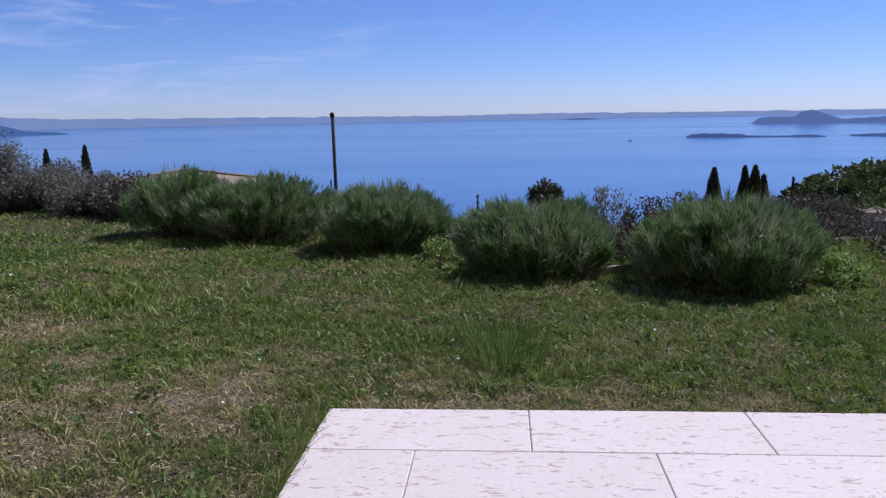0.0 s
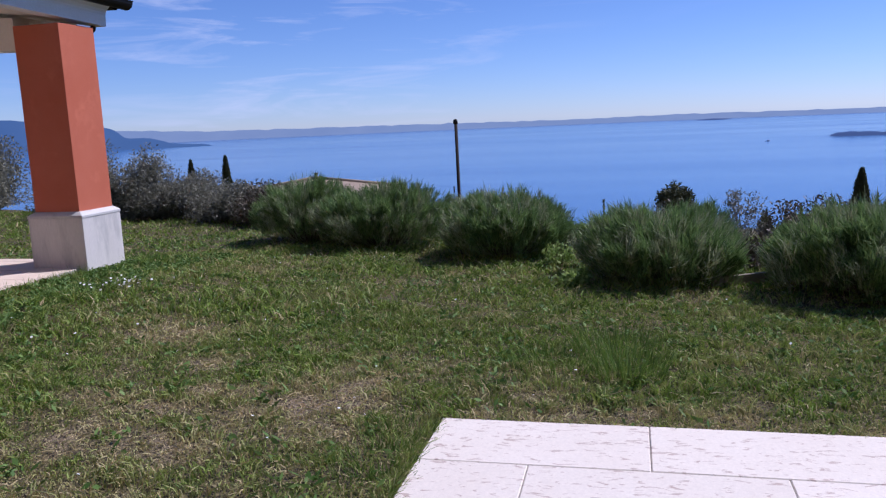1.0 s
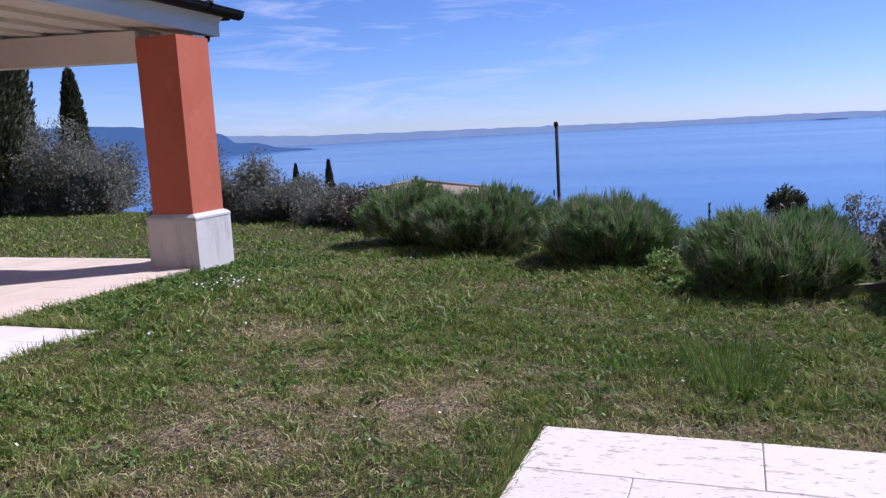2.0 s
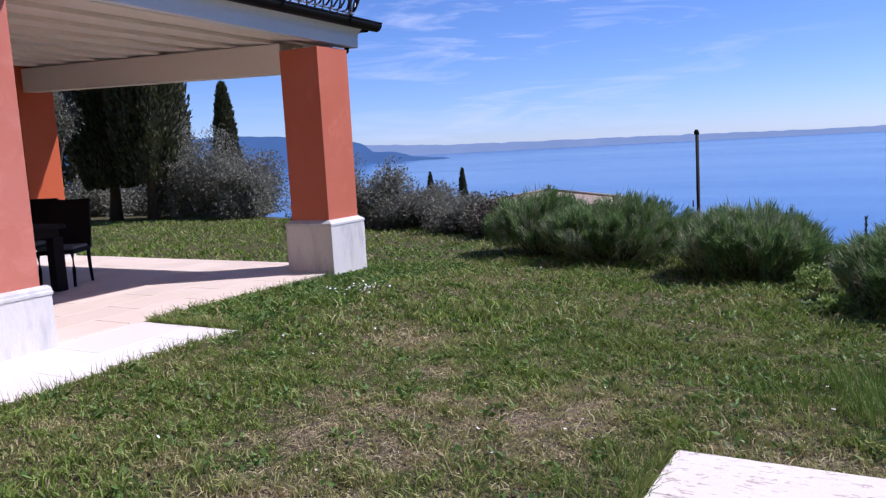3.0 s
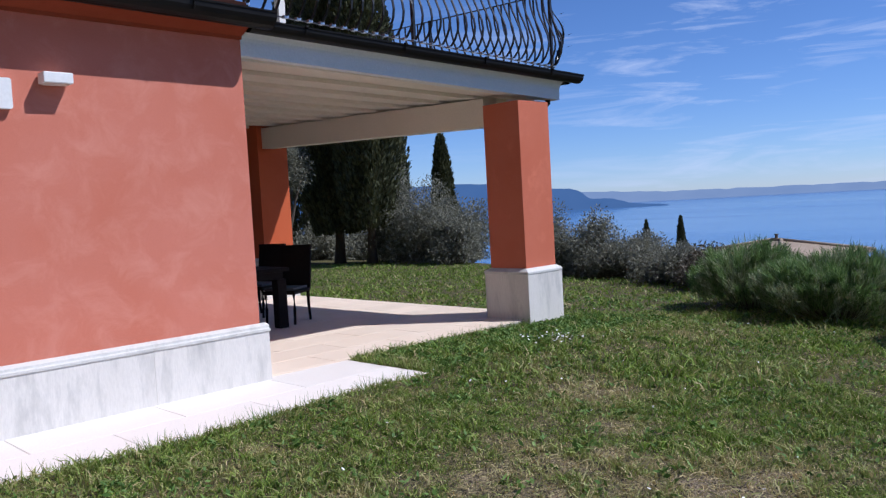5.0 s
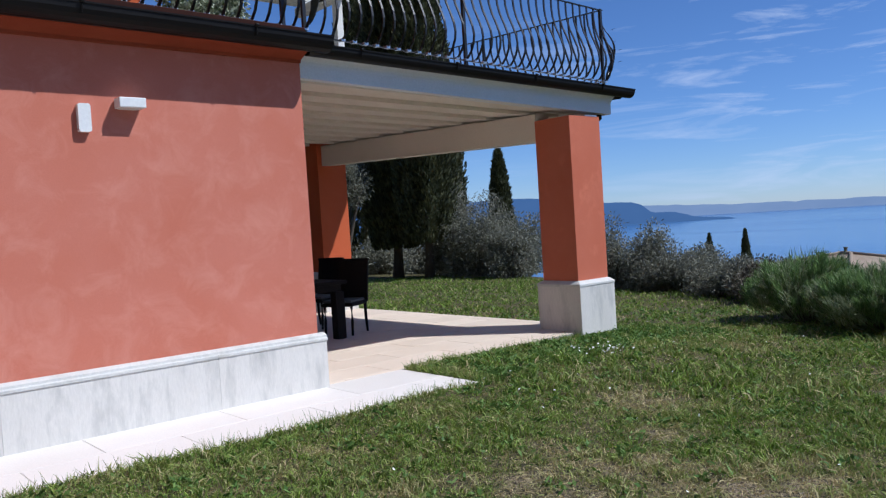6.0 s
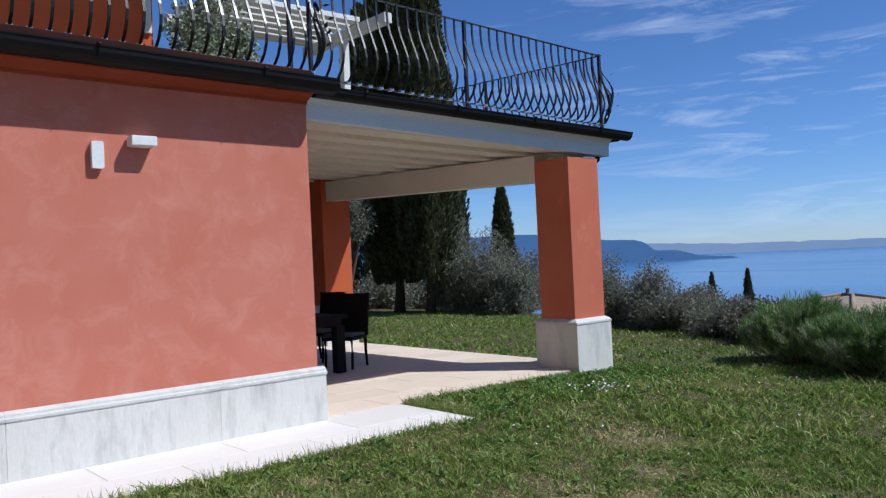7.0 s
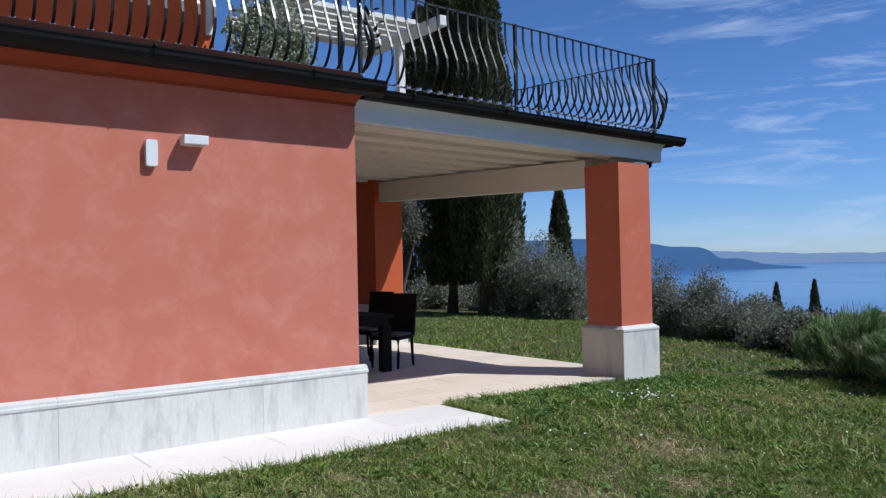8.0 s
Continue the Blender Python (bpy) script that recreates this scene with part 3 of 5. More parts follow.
beam = bmesh.new()
vs = [beam.verts.new((x, y, z + rise(y))) for z in (2.29, 2.628) for x, y in ((7.62, 6.56), (7.86, 6.56), (7.86, 12.8), (7.62, 12.8))]
for f in ((3, 2, 1, 0), (4, 5, 6, 7), (0, 1, 5, 4), (1, 2, 6, 5), (2, 3, 7, 6), (3, 0, 4, 7)):
    beam.faces.new([vs[i] for i in f])
bmesh.ops.bisect_plane(beam, geom=beam.verts[:] + beam.edges[:] + beam.faces[:], plane_co=(0, 7.21, 0), plane_no=(0, -1, 0), clear_outer=True)
bmesh.ops.bisect_plane(beam, geom=beam.verts[:] + beam.edges[:] + beam.faces[:], plane_co=(0, 12.148, 0), plane_no=(0, 1, 0), clear_outer=True)
bmesh.ops.holes_fill(beam, edges=beam.edges)
beam_ob = part("porch_beam", beam, WHITE_BOUNCE)
tagged(beam_ob, "deep white painted beam between the porch pillars", "beam")


def pillar(at, height, pl_h, label, deep=0.555, paint=PLASTER):
    p = thing("porch_pillar", at, label, "pillar", "porch pillars")
    bm = boxed(0, 0.57, 0, deep, pl_h - 0.01, height, bevel=0.006)
    part("shaft", bm, paint, p)
    part("plinth", boxed(-0.05, 0.612, -0.062, deep + 0.062, -0.1, pl_h - 0.07, bevel=0.006), PLINTH, p, "pale limestone plinth block")
    bm = bmesh.new()
    lo = [(-0.056, -0.068), (0.618, -0.068), (0.618, deep + 0.068), (-0.056, deep + 0.068)]
    hi = [(-0.006, -0.006), (0.576, -0.006), (0.576, deep + 0.006), (-0.006, deep + 0.006)]
    rings = [[bm.verts.new((*q, pl_h - 0.07 + dz)) for q in ring] for ring, dz in ((lo, 0), (lo, 0.03), ([(a * 0.55 + c * 0.45, b * 0.55 + d * 0.45) for (a, b), (c, d) in zip(lo, hi)], 0.05), (hi, 0.07))]
    for a, b in zip(rings, rings[1:]):
        for j in range(4):
            bm.faces.new((a[j], a[(j + 1) % 4], b[(j + 1) % 4], b[j]))
    bm.faces.new(rings[-1])
    bm.faces.new(rings[0][::-1])
    bmesh.ops.bevel(bm, geom=bm.edges[:], offset=0.004, segments=1, affect="EDGES")
    part("plinth_cap", bm, PLINTH_CAP, p, "moulded pale stone cap")
    part("bearing_plate", boxed(0.30, 0.52, -0.004, 0.12, height + 0.001, height + 0.014), ZINC_GLINT, p, "bright galvanised plate")
    return p


pillar((7.6, WY, 0), 2.56, 0.58, "salmon pink rendered square pillar on a limestone plinth", paint=PLASTER_PILLAR)
pillar((7.53, 12.15, 0.05), 2.84, 0.61, "salmon pink rendered rear pillar on a limestone plinth", 1.2, PLASTER_PORCH_SHADE)

# ---- terrace railing ----
PROFILE = [(0.0, 0.0), (0.045, 0.015), (0.10, 0.07), (0.145, 0.15), (0.16, 0.23), (0.145, 0.32), (0.10, 0.43), (0.045, 0.55), (0.012, 0.66), (0.0, 0.76), (0.0, 0.88)]


def flat_bar(bm, pts, half, thick):
    """A flat iron strip along points in the local y-z plane, half its width along x."""
    rings = []
    for i, p in enumerate(pts):
        d = (Vector(pts[min(i + 1, len(pts) - 1)]) - Vector(pts[max(i - 1, 0)])).normalized()
        nrm = Vector((0, -d.z, d.y)) * thick
        c = Vector(p)
        rings.append([bm.verts.new(c + Vector((sx * half, 0, 0)) + nrm * sn) for sx, sn in ((-1, -1), (1, -1), (1, 1), (-1, 1))])
    for a, b in zip(rings, rings[1:]):
        for j in range(4):
            bm.faces.new((a[j], a[(j + 1) % 4], b[(j + 1) % 4], b[j]))
    bm.faces.new(rings[0][::-1])
    bm.faces.new(rings[-1])


bm = bmesh.new()
flat_bar(bm, [(0, -u, v) for u, v in PROFILE], 0.011, 0.006)
bar_faces = len(bm.faces)
box(bm, -0.022, 0.022, -0.034, 0.014, -0.012, 0.012)
bm.faces.ensure_lookup_table()
# paler metal on the iron feet, put there as their sun glints
for fc in bm.faces[bar_faces:]:
    fc.material_index = 1
bmesh.ops.recalc_face_normals(bm, faces=bm.faces)
bar_mesh = bpy.data.meshes.new("baluster")
bm.to_mesh(bar_mesh)
bm.free()
bar_mesh.materials.append(IRON)
bar_mesh.materials.append(ZINC_GLINT)


def scroll(parent, at, rz):
    """A leaf and tendril ornament on the belly of the railing."""
    bm = bmesh.new()
    for s, k in ((0.0, 1.0), (0.35, 0.8)):
        pts = []
        for i in range(15):
            a = i / 14
            pts.append((0.03 * math.sin(7 * a + s), -0.06 - 0.15 * math.sin(math.pi * min(1, a * 1.05)) * k, 0.03 + 0.55 * a * k))
        sweep(bm, pts, [0.012 + 0.006 * math.sin(5 * i / 14) for i in range(15)], 6)
    for i in range(11):
        a = 0.15 + 0.8 * i / 10
        c = Vector((0.05 * math.sin(i * 2.3), -0.08 - 0.15 * math.sin(math.pi * a), 0.05 + 0.5 * a))
        d = Vector((math.sin(i * 2.3), -0.5, 0.6 + 0.4 * math.cos(i * 1.7))).normalized()
        e = d.cross(Vector((0.3, 0.2, 1))).normalized() * 0.026
        vs = [bm.verts.new(c), bm.verts.new(c + d * 0.03 + e * 0.7), bm.verts.new(c + d * 0.06 + Vector((0, -0.008, 0.0))), bm.verts.new(c + d * 0.03 - e * 0.7)]
        f = bm.faces.new(vs)
        bmesh.ops.solidify(bm, geom=[f], thickness=0.006)
    o = part("scroll_ornament", bm, IRON, parent, "wrought leaf and tendril ornament")
    o.matrix_basis = pose(*at, 0, 0, rz) @ Matrix.Diagonal((1.2, 1.0, 1.2, 1))


def railing(name, start, end, rz, posts, scrolls, label):
    """A bellied iron railing from start to end; its belly leans to local -y after the turn rz."""
    r = thing(name, (0, 0, 0), label, "railing", "terrace railings")
    s, e = Vector(start), Vector(end)
    n = round((e - s).length / 0.131)
    for k in range(n + 1):
        p = s.lerp(e, k / n)
        o = new("baluster", bar_mesh)
        o.parent = r
        o.matrix_basis = pose(*p, 0, 0, rz)
    top = Vector((0, 0, 0.885))
    d = (e - s).normalized()
    for nm, off, w, t in (("top_rail", top, 0.02, 0.007), ("base_rail", Vector((0, 0, -0.004)), 0.016, 0.006)):
        bm = bmesh.new()
        sweep(bm, [s + off - d * 0.02, e + off + d * 0.02], w, 4, t / w)
        part(nm, bm, IRON, r)
    for q in posts:
        p = s.lerp(e, q)
        bm = bmesh.new()
        box(bm, -0.017, 0.017, -0.017, 0.017, -0.05, 0.9, bevel=0.003)
        o = part("post", bm, IRON, r)
        o.matrix_basis = pose(*p, 0, 0, rz)
    for q in scrolls:
        scroll(r, s.lerp(e, q), rz)
    return r


# the long front railing: over the house, then over the porch
railing("terrace_railing", (-2.047, 6.56, 3.262), (3.978, 6.56, 3.155), 0, (0.18, 0.5, 0.965, 1.0), (1.0, 0.02), "black wrought iron bellied railing along the house terrace")
railing("terrace_railing", (4.173, 6.66, 3.132), (8.313, 6.66, 3.003), 0, (0.44, 1.0), (), "black wrought iron bellied railing along the porch front")
railing("terrace_railing", (8.333, 6.66, 3.003), (8.333, 12.7, 3.233), 90, (0.35, 0.7, 1.0), (0.0,), "black wrought iron bellied railing on the lake side")

# ---- on the terrace: pergola and climber ----
perg = thing("pergola", (5.3, 10.1, 2.98), "white painted timber pergola standing on the terrace", "pergola")
for x, y in ((2.3, 1.25), (0.06, 2.3)):
    part("post", boxed(x - 0.06, x + 0.06, y - 0.06, y + 0.06, 0.0, 2.1, bevel=0.006), WHITE, perg)
for x in (0.06, 2.3):
    part("side_beam", boxed(x - 0.07, x + 0.07, 0.0, 2.45, 2.1, 2.26, bevel=0.006), WHITE, perg)
part("cross_beam", boxed(-0.3, 2.55, 2.22, 2.36, 2.262, 2.40, bevel=0.006), WHITE, perg)
for k in range(6):
    y = 0.75 + 0.27 * k
    part("slat", boxed(-0.2, 2.22, y - 0.10, y + 0.10, 2.264, 2.34, bevel=0.003), WHITE, perg)


# ---- foliage builders ----
def leaf_quads(pts, dirs, length, width, lift=0.0):
    """Leaf blades: four corners each, pointing along dirs."""
    n = len(pts)
    dirs = dirs / (np.linalg.norm(dirs, axis=1, keepdims=True) + 1e-9)
    side = np.cross(dirs, rng.normal(size=(n, 3)))
    side /= np.linalg.norm(side, axis=1, keepdims=True) + 1e-9
    length, width = np.broadcast_to(length, n)[:, None], np.broadcast_to(width, n)[:, None]
    v = np.stack([pts, pts + dirs * length * 0.5 + side * width * 0.5, pts + dirs * length, pts + dirs * length * 0.5 - side * width * 0.5], 1)
    return v.reshape(-1, 3), np.arange(4 * n).reshape(n, 4)


def on_ground(x, y, dz=0.0):
    return float(x), float(y), float(ground_z(x, y)) + dz


def trunk_mesh(parent, height, r0, r1, lean=(0, 0), name="trunk", start=(0, 0, -0.2)):
    bm = bmesh.new()
    n = 7
    pts = [(start[0] + lean[0] * (i / n) ** 1.3 + 0.03 * math.sin(i * 2.1) * r0 * 8, start[1] + lean[1] * (i / n) ** 1.3 + 0.03 * math.cos(i * 1.7) * r0 * 8, start[2] + (height - start[2]) * i / n) for i in range(n + 1)]
    sweep(bm, pts, [(r0 * (1.35 if i == 0 else 1) * (1 - i / n) + r1 * i / n) for i in range(n + 1)], 9)
    return part(name, bm, BARK, parent)


def cypress(at, height, radius, n, label, bare=0.8, leaf=0.22, group="cypresses", bulge=0.35, ragged=0.22, taper=0.72):
    t = thing("cypress_tree", at, label, "tree", group)
    trunk_mesh(t, height * 0.7, max(0.05, radius * 0.16), 0.02)
    u = rng.uniform(0, 1, n) ** 0.85
    prof = np.where(u < bulge, 0.62 + 0.38 * np.sqrt(np.clip(u / bulge, 0, 1)), np.clip((1 - u) / (1 - bulge), 0, 1) ** taper)
    a = rng.uniform(0, 2 * np.pi, n)
    lump = 1 + ragged * wave_noise(a * 2.2, u * height * 0.9, 1.6, int(abs(at[0] * 10)) + 3) + 0.10 * wave_noise(a * 5, u * height * 3, 1.5, 8)
    lump = lump + 0.07 * np.sin(a * 9 + 2.5 * np.sin(u * height * 0.8)) + 0.05 * np.sin(a * 17 + u * height * 1.3)
    r = radius * prof * lump * (1 - 0.55 * rng.uniform(0, 1, n) ** 2.2)
    pts = np.stack([r * np.cos(a), r * np.sin(a), bare + u * (height - bare)], -1)
    dirs = np.stack([np.cos(a) * 0.45, np.sin(a) * 0.45, np.full(n, 1.0)], -1) + rng.normal(size=(n, 3)) * 0.28
    v, f = leaf_quads(pts, dirs, leaf * rng.uniform(0.6, 1.4, n), leaf * 0.42 * rng.uniform(0.6, 1.3, n))
    raw("crown", v, f, CYPRESS, t)
    return t


def leafy(name, at, radii, n, mat, label, category, group="", clumps=16, leaf=(0.07, 0.03), up=0.4, limbs=4, stem=0.04, low=0.0, spread=0.26, foot=-0.25):
    """A shrub or small tree: limbs from the foot, leaf clumps with gaps between them."""
    t = thing(name, at, label, category, group)
    rx, ry, rz_ = radii
    c = rng.normal(size=(clumps, 3))
    c /= np.linalg.norm(c, axis=1, keepdims=True)
    c *= rng.uniform(0.3, 0.8, (clumps, 1))
    c[:, 2] = np.abs(c[:, 2]) * 0.95 + 0.04
    c[:, 2] = low + (1 - low) * c[:, 2]
    ctr = c * np.array([rx, ry, rz_])
    for k in range(limbs):
        q = ctr[k % clumps]
        bm = bmesh.new()
        sweep(bm, [(0.05 * math.cos(k * 2.4), 0.05 * math.sin(k * 2.4), foot), (q[0] * 0.25 + 0.06 * math.sin(k), q[1] * 0.3, q[2] * 0.35), (q[0] * 0.65, q[1] * 0.6, q[2] * 0.7), tuple(q)], [stem * 1.3, stem, stem * 0.6, stem * 0.2], 6)
        part("limb", bm, BARK, t)
    which = rng.integers(0, clumps, n)
    size = np.array([rx, ry, min(rz_, 1.3 * rx)]) * spread * 1.6
    ball = rng.normal(size=(n, 3))
    ball *= rng.uniform(0, 1, (n, 1)) ** 0.45 / np.linalg.norm(ball, axis=1, keepdims=True)
    pts = ctr[which] + ball * size * rng.uniform(0.55, 1.0, (clumps, 1))[which]
    pts[:, 2] = np.maximum(pts[:, 2], 0.02 + 0.1 * rng.uniform(0, 1, n))
    dirs = rng.normal(size=(n, 3)) + (pts - ctr[which]) / size * 0.5 + np.array([0, 0, up])
    v, f = leaf_quads(pts, dirs, leaf[0] * rng.uniform(0.6, 1.4, n), leaf[1] * rng.uniform(0.7, 1.3, n))
    raw("crown", v, f, mat, t)
    return t


def stems(n, base, tips, width, bend, segs=3):
    """Tapered, bent strips from base points to tips."""
    side = np.cross(tips - base, rng.normal(size=(n, 3)))
    side /= np.linalg.norm(side, axis=1, keepdims=True) + 1e-9
    out = []
    for s in range(segs + 1):
        f = s / segs
        c = base + (tips - base) * f + bend * (f * (1 - f) * 4)[..., None] if np.ndim(f) else base + (tips - base) * f + bend * (f * (1 - f) * 4)
        w = (np.broadcast_to(width, n) * (1 - 0.85 * f**1.5))[:, None]
        out += [c - side * w, c + side * w]
    v = np.stack(out, 1)
    k = 2 * (segs + 1)
    off = (np.arange(n) * k)[:, None]
    faces = np.concatenate([off + np.array([2 * s, 2 * s + 1, 2 * s + 3, 2 * s + 2]) for s in range(segs)])
    return v.reshape(-1, 3), faces


def lavender(x, y, r, h, n, label, seed):
    """A broad dome of thin upright stems, thick below and spiky on top."""
    global rng
    t = thing("lavender_bush", on_ground(x, y), label, "bush", "lavender bushes along the lawn edge")
    keep, rng = rng, np.random.default_rng(seed)
    for nm, mat, m, ns in (("foliage", LAVENDER, n, 230), ("grey_foliage", LAVENDER_GREY, n // 3, 130)):
        a = rng.uniform(0, 2 * np.pi, ns)
        q = np.sqrt(rng.uniform(0, 1, ns))
        rad = r * q * (1 + 0.22 * wave_noise(np.cos(a) * 2, np.sin(a) * 2, 1.6, seed + 1))
        top = h * np.sqrt(np.clip(1 - 0.72 * q**2.4, 0, 1)) * (1 + 0.12 * wave_noise(rad * np.cos(a), rad * np.sin(a), 4.5, seed + 2)) * rng.uniform(0.72, 1.08, ns)
        tip = np.stack([rad * np.cos(a), rad * np.sin(a), top], -1)
        way = np.stack([np.cos(a) * q * 0.75, np.sin(a) * q * 0.75, np.ones(ns)], -1) + rng.normal(size=(ns, 3)) * 0.16
        way /= np.linalg.norm(way, axis=1, keepdims=True)
        span = rng.uniform(0.30, 0.55, ns) * (1.2 - 0.5 * q)
        k = rng.integers(0, ns, m)
        s = rng.uniform(0, 1, m) ** 0.7
        base = tip[k] - way[k] * (span[k] * (1 - s))[:, None] + rng.normal(size=(m, 3)) * (0.016 + 0.03 * (1 - s))[:, None]
        base[:, 2] = np.maximum(base[:, 2], 0.0)
        go = way[k] + rng.normal(size=(m, 3)) * 0.33
        length = rng.uniform(0.05, 0.12, m)
        tips = base + go / np.linalg.norm(go, axis=1, keepdims=True) * length[:, None]
        v, f = stems(m, base, tips, 0.0034 * rng.uniform(0.7, 1.4, m), rng.normal(size=(m, 3)) * 0.006, 2)
        raw(nm, v, f, mat, t)
    # long stems that fan out from the root and stand above the dome, with a small seed head each
    m = 380
    a, q = rng.uniform(0, 2 * np.pi, m), rng.uniform(0, 1, m) ** 0.6
    top = h * np.sqrt(np.clip(1 - 0.72 * q**2.4, 0, 1)) * rng.uniform(0.85, 1.13, m)
    base = np.stack([0.4 * r * q * np.cos(a), 0.4 * r * q * np.sin(a), np.full(m, 0.02)], -1)
    tips = np.stack([1.02 * r * q * np.cos(a), 1.02 * r * q * np.sin(a), top], -1) + rng.normal(size=(m, 3)) * 0.05
    out = np.stack([np.cos(a) * q, np.sin(a) * q, -0.2 * q], -1) * 0.07
    v1, f1 = stems(m, base, tips, 0.003 * rng.uniform(0.6, 1.3, m), out, 4)
    v2, f2 = stems(m, tips - (tips - base) * 0.09, tips + np.array([0, 0, 0.02]), 0.0042 * rng.uniform(0.6, 1.3, m), out * 0, 2)
    tagged(raw("stem_spray", np.concatenate([v1, v2]), np.concatenate([f1, f2 + len(v1)]), LAVENDER_GREY, t), kind="stuff")
    bm = bmesh.new()
    for k in range(60):
        a, q = k * 2.4, (k / 60) ** 0.5
        sweep(bm, [(0.25 * r * math.cos(a) * q, 0.25 * r * math.sin(a) * q, -0.05), (0.5 * r * math.cos(a) * q, 0.5 * r * math.sin(a) * q, 0.25 * h), (0.72 * r * math.cos(a) * q, 0.72 * r * math.sin(a) * q, 0.55 * h)], [0.014, 0.01, 0.004], 5)
    part("woody_base", bm, BARK, t, "grey woody lower branches")
    rng = keep
    return t


LAV = "tall green lavender bush gone wild at the lawn edge"
lavender(10.2, 5.1, 0.72, 0.80, 26000, "dark green lavender bush at the end of the row", 21)
lavender(9.75, 3.9, 0.92, 0.71, 38000, "broad green lavender bush full of upright stems", 22)
lavender(8.95, 2.2, 0.77, 0.68, 30000, "green lavender bush with grey woody patches", 23)
lavender(7.6, 0.58, 0.82, 0.60, 38000, "grey-green lavender bush with dead stems showing", 24)
lavender(6.92, -1.02, 0.78, 0.65, 38000, "dark green lavender bush beside a timber edging", 25)

# ---- shrubs and trees behind the lawn ----
SHR = "grey-green olive shrubs behind the lawn"
for x, y, rx, rz_, n in ((13.6, 10.6, 0.95, 1.75, 14000), (13.5, 9.7, 1.0, 1.25, 14000), (13.3, 8.7, 1.0, 0.85, 13000), (12.9, 7.6, 0.95, 0.8, 12000), (14.3, 11.4, 1.2, 1.1, 10000), (12.3, 6.6, 0.85, 0.72, 10000), (13.9, 9.1, 1.0, 0.85, 10000), (13.2, 7.0, 0.9, 0.72, 9000)):
    leafy("olive_shrub", on_ground(x, y), (rx, rx, rz_), n, OLIVE if y > 7.3 else SCRUB, "scrubby grey-green olive shrub beyond the lawn" if y > 7.3 else "brownish grey twiggy shrub beyond the lawn", "shrub", SHR, 30, leaf=(0.062, 0.024), limbs=7, stem=0.03)
for x, y, rx, rz_, n, lab in ((16.2, 16.9, 1.75, 2.5, 30000, "low spreading olive tree with dark forked limbs"), (15.5, 15.55, 0.95, 1.5, 14000, "small grey-green olive tree behind the lawn"),
                              (16.0, 18.3, 1.25, 3.4, 22000, "grey-green olive tree between the cypresses"), (12.6, 19.3, 0.95, 5.3, 18000, "tall pale olive tree behind the porch"),
                              (17.5, 24.0, 2.0, 2.6, 6000, "olive tree in the shade of the cypresses"), (15.2, 12.8, 0.8, 0.9, 4000, "low green shrub at the lawn edge")):
    leafy("olive_tree", on_ground(x, y), (rx, rx, rz_), n, OLIVE, lab, "tree", "olive trees behind the lawn", 44, leaf=(0.085, 0.034), limbs=8, stem=0.075, low=0.08 if rz_ < 5 else 0.45)

cypress(on_ground(14.9, 19.7), 12.5, 1.0, 56000, "tall dark old cypress with a bare grey trunk", 0.85, 0.17, "cypresses beside the house")
cypress(on_ground(14.8, 18.1), 11.5, 0.88, 46000, "tall dark cypress leaning on its neighbour", 1.0, 0.16, "cypresses beside the house")
cypress(on_ground(19.2, 22.0), 9.4, 0.52, 14000, "slim dark cypress behind the old ones", 0.5, 0.16, "cypresses beside the house")
cypress(on_ground(17.0, 24.2), 11.0, 1.3, 22000, "broad dark cypress in deep shade", 0.5, 0.2, "cypresses beside the house")
for x, y, r, h in ((17.2, 20.6, 1.3, 1.9), (18.2, 22.6, 1.5, 2.1), (16.2, 22.6, 1.3, 1.6), (17.6, 18.6, 1.2, 1.6), (15.8, 25.5, 1.6, 2.2), (19.5, 25.0, 2.0, 2.8), (13.6, 27.5, 1.8, 2.4)):
    leafy("shade_shrub", on_ground(x, y), (r, r, h), 3600, OLIVE, "dark evergreen shrub in the shade behind the cypresses", "shrub", "shrubs behind the cypresses", 20, leaf=(0.12, 0.05), limbs=4, stem=0.03)
for nm, x, y, h, r, n, lab in (("far", 28.6, 28.9, 0, 0.82, 20000, "single pointed cypress below the lawn"),):
    z = float(ground_z(x, y))
    cypress((x, y, z), 4.75 - z, r, n, lab, 0.5, 0.2, "cypresses on the slope", bulge=0.22, taper=0.62, ragged=0.25)


def far_cypress(bearing, elev, dist_, radius, n, label, bulge=0.3):
    """A cypress down the slope whose tip stands at a bearing and elevation from the lawn."""
    x, y = polar(bearing, dist_)
    y += 0.9
    z = float(ground_z(x, y))
    tip = 1.4 + dist_ * math.tan(radians(elev))
    cypress((x, y, z), tip - z, radius, n, label, 0.4, (0.14 if radius > 0.97 else 0.08) + dist_ * 0.0014, "cypresses on the slope", bulge if radius > 0.62 else 0.08, taper=0.8 if radius > 0.62 else 1.0)


